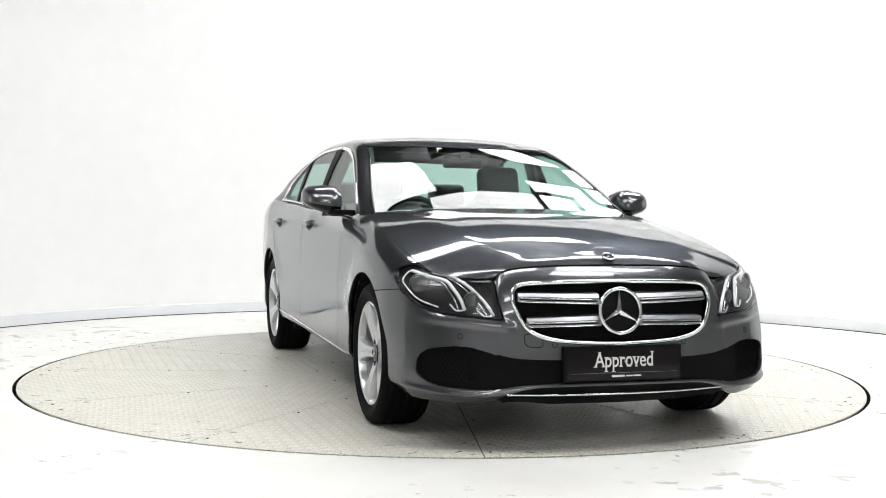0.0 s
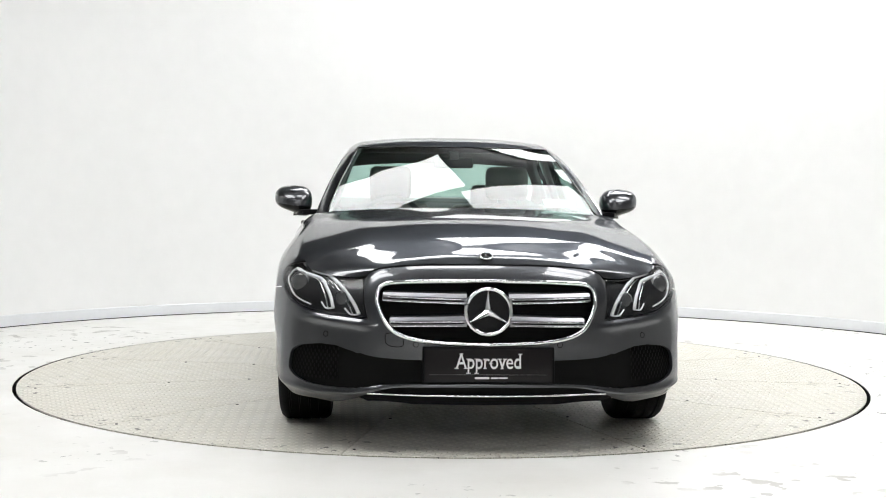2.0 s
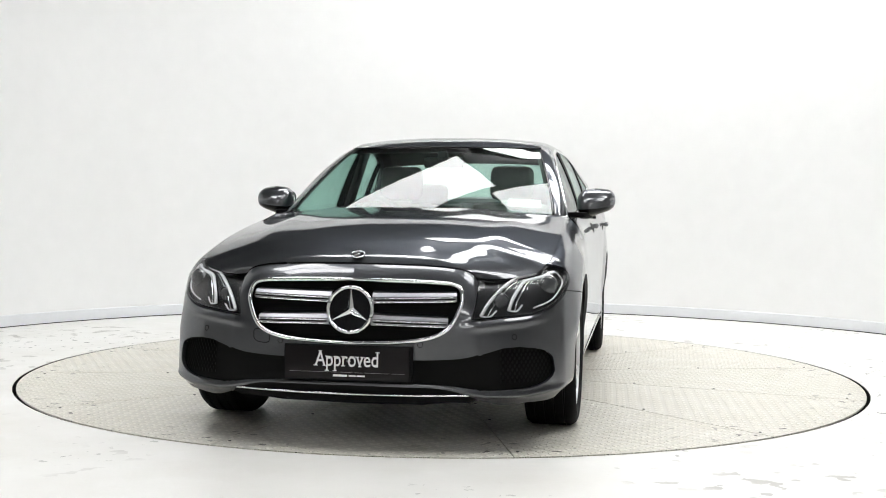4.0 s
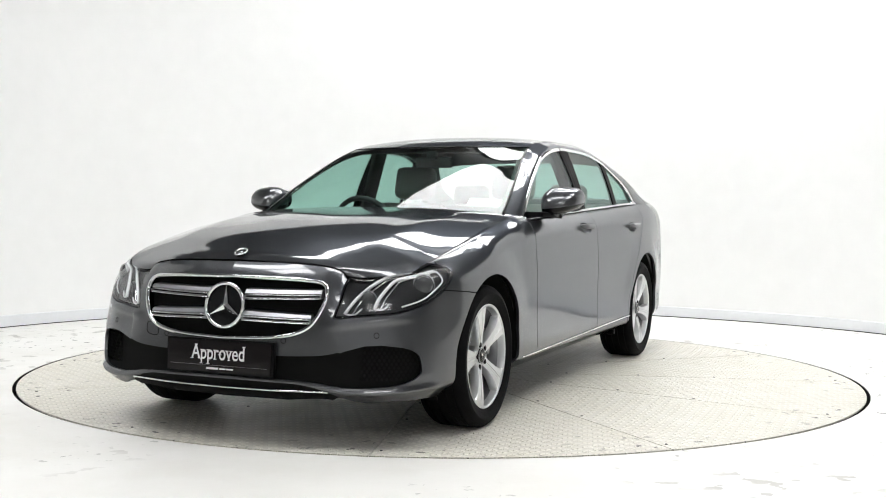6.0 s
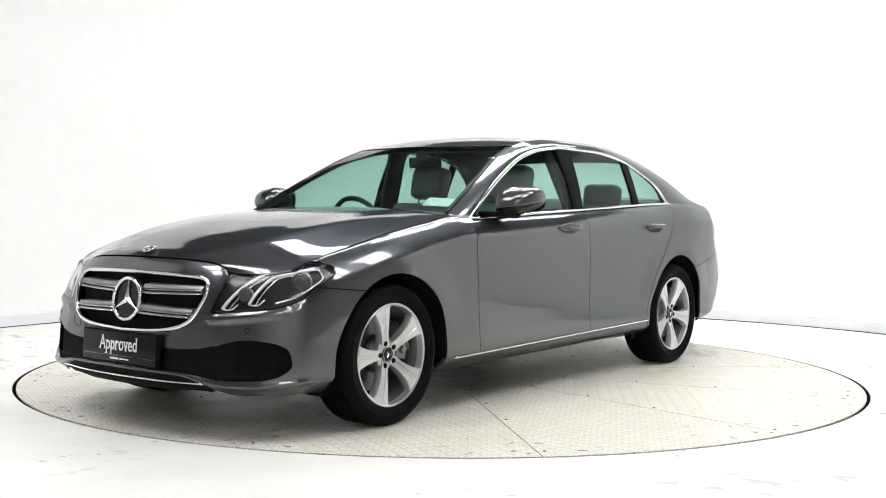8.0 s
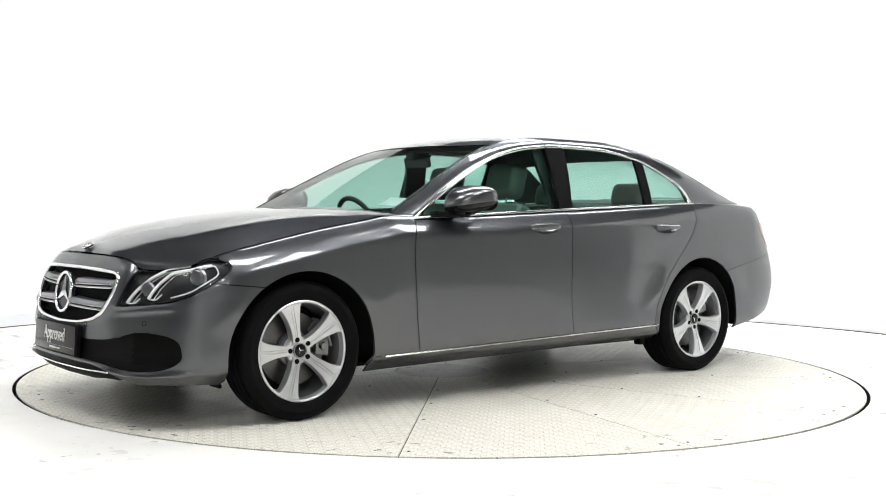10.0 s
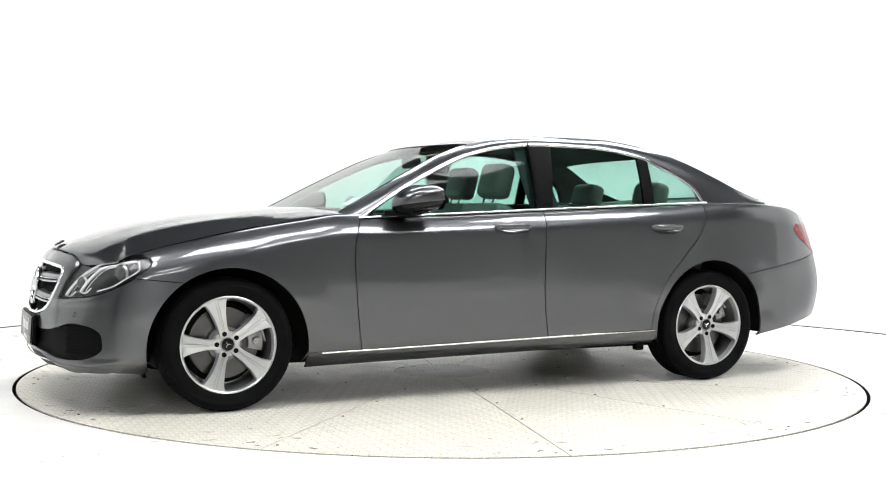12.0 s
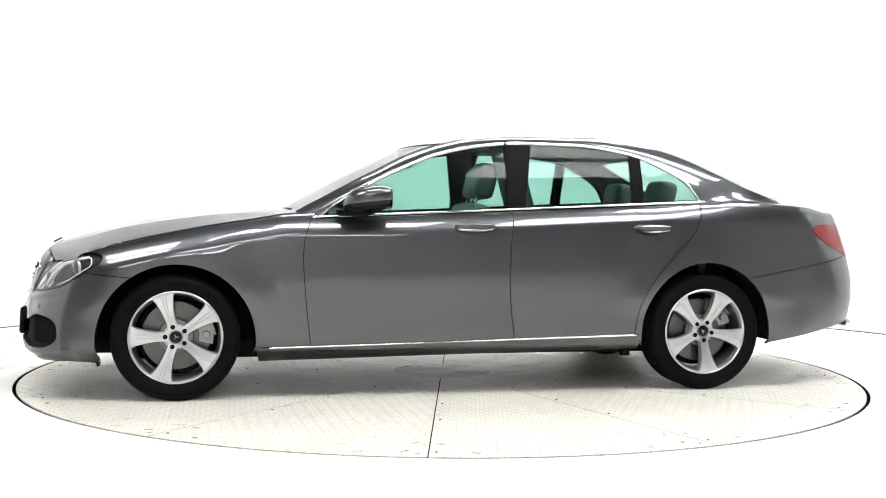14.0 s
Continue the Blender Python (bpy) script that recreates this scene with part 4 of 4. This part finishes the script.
def build_wheel(car):
    """One road wheel facing +y, hub at the origin; copied to the other corners."""
    wheel = new("wheel")
    wheel.parent = car
    tagged(wheel, "silver five-spoke alloy wheel with a black road tyre")
    R, r = 0.331, 0.240
    tyre = [(r - 0.012, -0.11), (r + 0.02, -0.118), (0.287, -0.120), (0.314, -0.114), (0.327, -0.096)]
    for y in (-0.066, -0.022, 0.022, 0.066):
        tyre += [(R, y - 0.017), (R, y - 0.0045), (R - 0.007, y - 0.003), (R - 0.007, y + 0.003), (R, y + 0.0045), (R, y + 0.017)]
    tyre += [(0.327, 0.096), (0.314, 0.112), (0.297, 0.118), (0.294, 0.1195), (0.289, 0.1195), (0.286, 0.118), (r + 0.022, 0.113), (r + 0.004, 0.106), (r - 0.004, 0.098)]
    lathe("tyre", tyre, RUBBER, wheel, 96, "black road tyre")
    rim = [(r - 0.014, 0.070), (r - 0.012, 0.092), (r - 0.009, 0.103), (r - 0.002, 0.107), (r + 0.003, 0.104), (r + 0.002, 0.096)]
    lathe("rim", rim, ALLOY, wheel, 96)
    lathe("barrel", [(r - 0.012, -0.1), (r - 0.024, -0.04), (r - 0.026, 0.03), (r - 0.014, 0.071)], ALLOY_DARK, wheel, 64)
    lathe("brake_disc", [(0.05, 0.012), (0.09, 0.014), (0.092, 0.004), (0.178, 0.004), (0.178, -0.02), (0.05, -0.02)], STEEL, wheel, 64)
    lathe("disc_hat", [(0.06, 0.030), (0.086, 0.028), (0.092, 0.004)], ALLOY_DARK, wheel, 48)
    lathe("backing_plate", [(0.02, -0.03), (0.20, -0.03), (0.206, -0.045)], SEAM, wheel, 48)
    bm = bmesh.new()
    v = []
    for i in range(9):
        a = radians(150 + 60 * i / 8)
        for rr, y in ((0.12, -0.03), (0.12, 0.028), (0.15, 0.036), (0.192, 0.028), (0.195, -0.03)):
            v.append(bm.verts.new((rr * math.cos(a), y, rr * math.sin(a))))
    for i in range(8):
        for k in range(4):
            bm.faces.new((v[i * 5 + k], v[i * 5 + k + 1], v[i * 5 + k + 6], v[i * 5 + k + 5]))
    bm.faces.new(v[:5])
    bm.faces.new(v[-5:])
    for d in (-14, 14):
        a = radians(180 + d)
        bmesh.ops.create_cone(bm, cap_ends=True, segments=16, radius1=0.022, radius2=0.017, depth=0.022, matrix=pose(0.155 * math.cos(a), 0.040, 0.155 * math.sin(a), -90, 0, 0))
    box(bm, (0.012, 0.02, 0.11), (-0.195, 0.03, 0), 0.004)
    part("brake_caliper", bm, CALIPER, wheel)
    # spokes: broad at the rim, waisted, with a groove of two ridges down the middle
    me = None
    for s in range(5):
        if me is None:
            ts = np.concatenate([np.linspace(0, 0.84, 10), np.linspace(0.88, 1, 9)])
            half = pc([(0, 0.026), (0.25, 0.0245), (0.50, 0.030), (0.70, 0.038), (0.88, 0.049), (0.95, 0.055), (1, 0.066)])(ts)
            rows = []
            verts = []
            for t, h in zip(ts, half):
                rad = 0.040 + (r - 0.010 - 0.040) * t
                face = 0.072 + 0.030 * math.sin(t * math.pi * 0.5)
                g = 0.0035 * min(1, 6 * t) * min(1, 5 * (1 - t))
                gw = 0.004 + 0.004 * t
                w = gw / h
                prof = ((-1.04, -0.040), (-1.0, -0.005), (-0.93, 0.0), (-w - 0.07, 0.001), (-w, -g), (-w + 0.05, -0.0008), (0, -0.0004), (w - 0.05, -0.0008), (w, -g), (w + 0.07, 0.001), (0.93, 0.0), (1.0, -0.005), (1.04, -0.040))
                for k, dy in prof:
                    x = k * h
                    verts.append((x, face + dy, math.sqrt(max(rad * rad - x * x * 0.8, 1e-6))))
            n = 13
            ob = link_mesh("spoke", verts, grid_faces(len(ts), n, False, True), ALLOY, wheel)
            ob.data.set_sharp_from_angle(angle=radians(30))
            me = ob.data
        else:
            ob = new("spoke", me)
            ob.parent = wheel
        ob.rotation_euler = (0, 2 * math.pi * s / 5, 0)
    lathe("hub_boss", [(0.0, 0.072), (0.036, 0.072), (0.042, 0.071), (0.060, 0.070), (0.066, 0.064), (0.068, 0.0)][::-1], ALLOY, wheel, 48)
    lathe("centre_cap", [(0.0, 0.082), (0.024, 0.082), (0.034, 0.078), (0.036, 0.070)][::-1], GLOSS_BLACK, wheel, 40)
    a = np.linspace(0, 2 * np.pi, 40, endpoint=False)
    tube("cap_ring", np.stack([0.034 * np.cos(a), 0 * a + 0.079, 0.034 * np.sin(a)], -1), 0.003, CALIPER, wheel, closed=True)
    st = star_shape("cap_points", wheel, 0.020, 0.005, 0.003, CHROME)
    st.matrix_local = pose(0, 0.083, 0, 0, 13, 0) @ pose(0, 0, 0, 0, 0, 90)
    bolt = None
    for s in range(5):
        w = 2 * math.pi * s / 5
        if bolt is None:
            bm = bmesh.new()
            bmesh.ops.create_cone(bm, cap_ends=True, segments=12, radius1=0.0125, radius2=0.0115, depth=0.014, matrix=pose(0, 0, 0, 90, 0, 0))
            ob = part("wheel_bolt", bm, BLACK, wheel)
            bolt = ob.data
        else:
            ob = new("wheel_bolt", bolt)
            ob.parent = wheel
        ob.location = (0.054 * math.sin(w), 0.072, 0.054 * math.cos(w))
    wheel.matrix_local = pose(1.4695, 0.786, 0.331, 0, 17, 0)
    copy_thing(wheel, pose(-1.4695, 0.786, 0.331, 0, 43, 0))
    copy_thing(wheel, pose(1.4695, -0.786, 0.331, 0, 20, 180))
    copy_thing(wheel, pose(-1.4695, -0.786, 0.331, 0, 50, 180))


def build_cabin_fittings(car):
    """Seats, dashboard, steering wheel, inner door skins and mirror."""
    def seat(y, x, rear=False):
        s = new("rear_seat" if rear else "front_seat")
        s.parent = car
        tagged(s, "grey-beige leather seat with headrest")
        bm = bmesh.new()
        box(bm, (0.50, 0.52, 0.16), (x + 0.08, y, 0.50), 0.05, (0, -8, 0), 3)
        part("seat_cushion", bm, LEATHER, s)
        bm = bmesh.new()
        box(bm, (0.13, 0.50 if not rear else 0.56, 0.62), (x - 0.25, y, 0.75), 0.055, (0, -20, 0), 3)
        part("backrest", bm, LEATHER, s)
        bm = bmesh.new()
        box(bm, (0.12, 0.27, 0.21 if not rear else 0.16), (x - 0.40 if not rear else x - 0.40, y, 1.18 if not rear else 1.115), 0.055, (0, -14, 0), 4)
        part("headrest", bm, LEATHER, s)
        for d in (-0.06, 0.06):
            tube("headrest_post", [(x - 0.33, y + d, 1.02), (x - 0.385, y + d, 1.14)], 0.007, CHROME, s)
    for y in (0.37, -0.37):
        seat(y, 0.12 if y > 0 else -0.02)
        seat(y, -1.00, True)
    v = []
    for u in np.linspace(-1, 1, 25):
        for x, z in ((0.87, 0.955), (0.70, 0.985), (0.52, 0.985), (0.42, 0.94), (0.40, 0.85), (0.45, 0.60)):
            v.append((x - 0.10 * u * u, 0.76 * u, z + (0.03 if -0.75 < u < -0.2 and 0.4 < x < 0.75 and z > 0.9 else 0)))
    link_mesh("dashboard", v, grid_faces(25, 6, False, True), DARK_TRIM, car, "dark padded dashboard")
    w = np.linspace(0, 2 * np.pi, 48, endpoint=False)
    ring = np.stack([0.19 * np.sin(w) * 0.42, 0.19 * np.cos(w), 0.19 * np.sin(w) * 0.91], -1) + np.array((0.28, -0.37, 0.90))
    tube("steering_wheel", ring, 0.016, DARK_TRIM, car, "black steering wheel", closed=True)
    bm = bmesh.new()
    box(bm, (0.05, 0.34, 0.05), (0.29, -0.37, 0.895), 0.015, (0, 25, 0))
    box(bm, (0.06, 0.13, 0.12), (0.29, -0.37, 0.89), 0.03, (0, 25, 0))
    box(bm, (0.25, 0.07, 0.07), (0.42, -0.37, 0.86), 0.02, (0, 20, 0))
    part("steering_column", bm, DARK_TRIM, car)
    bm = bmesh.new()
    box(bm, (0.03, 0.24, 0.065), (0.11, 0, 1.292), 0.015, (0, 10, 0), 3)
    box(bm, (0.05, 0.06, 0.05), (0.14, 0, 1.335), 0.012)
    part("rear_view_mirror", bm, DARK_TRIM, car)
    for flip in (1, -1):
        v = []
        for x in np.linspace(0.72, -1.5, 30):
            for z, i in ((float(waist(x)) + 0.012, 0.025), (float(waist(x)) + 0.012, 0.06), (0.85, 0.10), (0.62, 0.13), (0.35, 0.12)):
                p = body(q_of_x(x), min(z, float(TOP(q_of_x(x)))))
                v.append((x, (p[1] - i) * flip, max(z, 0.80) if x < -0.98 else z))
        link_mesh("door_lining", v, grid_faces(30, 5, False, flip > 0), DARK_TRIM, car)
        # belt pillar inside
        bm = bmesh.new()
        box(bm, (0.17, 0.03, 0.44), (-0.38, 0.665 * flip, 1.19), 0.012, (20 * flip, 10, 0))
        part("inner_pillar", bm, DARK_TRIM, car)
    v = []
    for u in np.linspace(-1, 1, 9):
        for x, z in ((-1.35, 1.02), (-1.5, 1.06), (-2.05, 1.10)):
            v.append((x, 0.74 * u, z))
    link_mesh("parcel_shelf", v, grid_faces(9, 3), DARK_TRIM, car)
    bm = bmesh.new()
    box(bm, (2.6, 1.5, 0.03), (-0.5, 0, 0.34))
    box(bm, (0.05, 1.45, 0.75), (-1.52, 0, 0.70), 0.01, (0, -12, 0))
    box(bm, (0.05, 1.4, 0.65), (0.85, 0, 0.65), 0.01)
    part("cabin_floor", bm, DARK_TRIM, car)
    bm = bmesh.new()
    box(bm, (0.9, 0.22, 0.22), (-0.05, 0, 0.56), 0.04)
    part("centre_console", bm, DARK_TRIM, car)
    # paper notice inside the windscreen
    v = [(0.735, 0.47, 1.030), (0.700, 0.645, 1.024), (0.620, 0.635, 1.066), (0.650, 0.46, 1.074)]
    link_mesh("windscreen_notice", v, [(0, 1, 2, 3)], PAPER, car, "white paper notice behind the windscreen", False)


def build_car():
    car = tagged(new("saloon_car"), "dark grey metallic four-door executive saloon standing on a turntable", "car")
    build_body(car)
    build_windows(car)
    build_lamps(car)
    build_fittings(car)
    build_wheel(car)
    build_cabin_fittings(car)
    return car


# ---- the studio ----
def build_turntable():
    table = tagged(new("turntable"), "cream-painted steel tread-plate turntable set flush in the floor", "turntable")
    n, R, hub = 12, 2.500, 0.30
    me = None
    for i in range(n):
        if me is None:
            bm = bmesh.new()
            gap = 0.0034
            rows = []
            for z in (0.0, -0.008):
                outer, inner = [], []
                for k in range(17):
                    a0, a1 = math.asin(gap / R), math.asin(gap / hub)
                    f = k / 16
                    wo, wi = a0 + (math.pi / 6 - 2 * a0) * f, a1 + (math.pi / 6 - 2 * a1) * f
                    outer.append(bm.verts.new((R * math.cos(wo), R * math.sin(wo), z)))
                    inner.append(bm.verts.new((hub * math.cos(wi), hub * math.sin(wi), z)))
                rows.append((outer, inner))
            (o0, i0), (o1, i1) = rows
            for k in range(16):
                bm.faces.new((o0[k], o0[k + 1], i0[k + 1], i0[k]))
                bm.faces.new((o1[k], o1[k + 1], o0[k + 1], o0[k]))
                bm.faces.new((i0[k], i0[k + 1], i1[k + 1], i1[k]))
            bm.faces.new((o0[0], i0[0], i1[0], o1[0]))
            bm.faces.new((i0[16], o0[16], o1[16], i1[16]))
            ob = part("tread_plate", bm, TREAD, table, smooth=False)
            me = ob.data
        else:
            ob = new("tread_plate", me)
            ob.parent = table
        ob.rotation_euler = (0, 0, radians(17 + 30 * i))
    screw = None
    for i in range(n):
        for r, d in ((0.78, 2.4), (1.22, 1.5), (1.68, 1.1), (2.40, 0.8)):
            w = radians(17 + 30 * i + d)
            if screw is None:
                bm = bmesh.new()
                bmesh.ops.create_cone(bm, cap_ends=True, segments=10, radius1=0.0075, radius2=0.006, depth=0.004)
                ob = part("plate_screw", bm, BEAM, table, "dark worn screw head", False)
                screw = ob.data
            else:
                ob = new("plate_screw", screw)
                ob.parent = table
            ob.location = (r * math.cos(w), r * math.sin(w), 0.001)
    bm = bmesh.new()
    bmesh.ops.create_cone(bm, cap_ends=True, segments=64, radius1=hub - 0.004, radius2=hub - 0.004, depth=0.008, matrix=pose(0, 0, -0.004))
    part("centre_plate", bm, BARE, table, "bare worn steel centre plate", False)
    bm = bmesh.new()
    bmesh.ops.create_cone(bm, cap_ends=True, segments=96, radius1=2.50, radius2=2.50, depth=0.03, matrix=pose(0, 0, -0.024))
    part("deck", bm, SEAM, table, smooth=False)
    return table


def build_studio():
    # floor with a round pit for the turntable
    n, R = 96, 2.522
    v = []
    for i in range(n):
        a = 2 * math.pi * i / n
        c, s = math.cos(a), math.sin(a)
        k = min(9.0 / max(abs(c), 1e-6), 14.0 / max(abs(s), 1e-6))
        v += [(R * c, R * s, -0.12), (R * c, R * s, 0), (3.4 * c, 3.4 * s, 0), (k * c, k * s, 0)]
    f = grid_faces(n, 4, True)
    v.append((0, 0, -0.12))
    f += [((i + 1) % n * 4, i * 4, n * 4) for i in range(n)]
    floor = link_mesh("floor", v, [t[::-1] for t in f], FLOOR, None, "worn white painted concrete floor", False)
    tagged(floor, kind="structure")
    # dark band added on the pit wall, painting the shade of the gap
    v = [(2.5205 * math.cos(a), 2.5205 * math.sin(a), z) for a in np.linspace(0, 2 * math.pi, 96, endpoint=False) for z in (-0.119, -0.003)]
    tagged(link_mesh("pit_shade_band", v, grid_faces(96, 2, True, True), SEAM, None, "dark band added to paint the shade in the turntable gap"), kind="structure")
    # curved white wall, open towards the front
    C, RW, H = (0.13, 0.04), 4.33, 3.35
    ws = [radians(-8 + 216 * i / 120) for i in range(121)]
    # the last ring is a solid dark strip painting the skirting's shadow gap
    for name, mat_, r0, r1, z0, z1, label in (("wall_curved", WALL, RW, RW + 0.12, 0, H, "smooth white curved studio wall"), ("baseboard", SKIRT, RW - 0.014, RW + 0.002, 0.0, 0.10, "low white skirting board"), ("skirting_shadow_strip", SEAM, RW - 0.020, RW - 0.012, 0, 0.006, "dark strip drawn for the shadow gap below the skirting")):
        v = []
        for w in ws:
            c, s = math.cos(w), math.sin(w)
            b = 0.006 if name == "baseboard" else 0.0
            for r, z in ((r0, z0), (r0, z1 - b), (r0 + b, z1), (r1, z1), (r1, z0)):
                v.append((C[0] + r * c, C[1] + r * s, z))
        ob = link_mesh(name, v, grid_faces(121, 5) + [tuple(range(5)), tuple(range(605 - 5, 605))[::-1]], mat_, None, label)
        ob.data.set_sharp_from_angle(angle=radians(30))
        tagged(ob, kind="structure")
    # the hall around it
    for name, size, at in (("wall_north", (18.2, 0.2, 5.2), (0, 14.1, 2.6)), ("wall_south", (18.2, 0.2, 5.2), (0, -14.1, 2.6)),
                           ("wall_east", (0.2, 28, 5.2), (9.1, 0, 2.6)), ("wall_west", (0.2, 28, 5.2), (-9.1, 0, 2.6))):
        tagged(part(name, box(bmesh.new(), size, at), BACK, None, "plain grey painted hall wall", False), kind="structure")
    tagged(part("ceiling", box(bmesh.new(), (18.4, 28.4, 0.2), (0, 0, 5.3)), CEIL, None, "grey roof deck", False), kind="structure")
    # roof lights in rows between dark steel
    proto = None
    for row, (y, xs) in enumerate(ROOF_ROWS):
        for x in xs:
            if proto is None:
                proto = tagged(new("roof_light"), "large white diffusing roof light panel in a dark frame", "roof light", "roof lights")
                part("diffuser", box(bmesh.new(), (PANEL[0], PANEL[1], 0.03), (0, 0, 0), 0.004), SKYLIGHT, proto, smooth=False)
                for sx, sy, px, py in ((0.06, PANEL[1] + 0.12, PANEL[0] / 2 + 0.03, 0), (0.06, PANEL[1] + 0.12, -PANEL[0] / 2 - 0.03, 0), (PANEL[0], 0.06, 0, PANEL[1] / 2 + 0.03), (PANEL[0], 0.06, 0, -PANEL[1] / 2 - 0.03)):
                    part("frame_bar", box(bmesh.new(), (sx, sy, 0.10), (px, py, 0)), BEAM, proto, smooth=False)
                for px in (-0.7, 0.7):
                    part("hanger", box(bmesh.new(), (0.03, 0.03, 0.34), (px, PANEL[1] / 2 + 0.03, 0.19)), BEAM, proto, smooth=False)
                proto.matrix_world = pose(x, y, ROOF_Z, 0, 0, 28 if y > 1 else 0)
            else:
                copy_thing(proto, pose(x, y, ROOF_Z, 0, 0, 28 if y > 1 else 0))
    for y in (-5.2, -2.2, 0.8, 3.8):
        bm = bmesh.new()
        box(bm, (18, 0.14, 0.02), (0, y, 5.0))
        box(bm, (18, 0.02, 0.26), (0, y, 5.06))
        box(bm, (18, 0.14, 0.02), (0, y, 5.19))
        tagged(part("roof_beam", bm, BEAM, None, smooth=False), "dark painted steel roof beam", "beam", "roof beams", "structure")


PANEL = (2.05, 0.92)
ROOF_Z = 4.86
# rows -0.7, -7.8 and -11.2: unseen panels added to brighten walls and hall
ROOF_ROWS = [(3.72, (0.9, 3.1)), (2.80, (2.6,)), (1.72, (-0.75, 1.40)), (-0.7, (3.2,)), (-2.5, (-2.9, -0.1, 2.7)), (-3.6, (-2.9, 2.7)), (-7.8, (0.2,)), (-11.2, (-2.3, 0.2, 2.7))]
build_studio()
turntable = build_turntable()
car = build_car()


def motions():
    """The turntable carries the car round clockwise at an even pace."""
    rows_t, rows_c = [], []
    for i in range(29):
        t = i * 0.5
        turn = -72.85 - 6.812 * t
        rows_t.append((t, pose(0, 0, 0, 0, 0, turn)))
        rows_c.append((t, pose(0, 0, 0, 0, 0, turn) @ pose(0.132, 0.042, 0)))
    walk(turntable, rows_t)
    walk(car, rows_c)


motions()
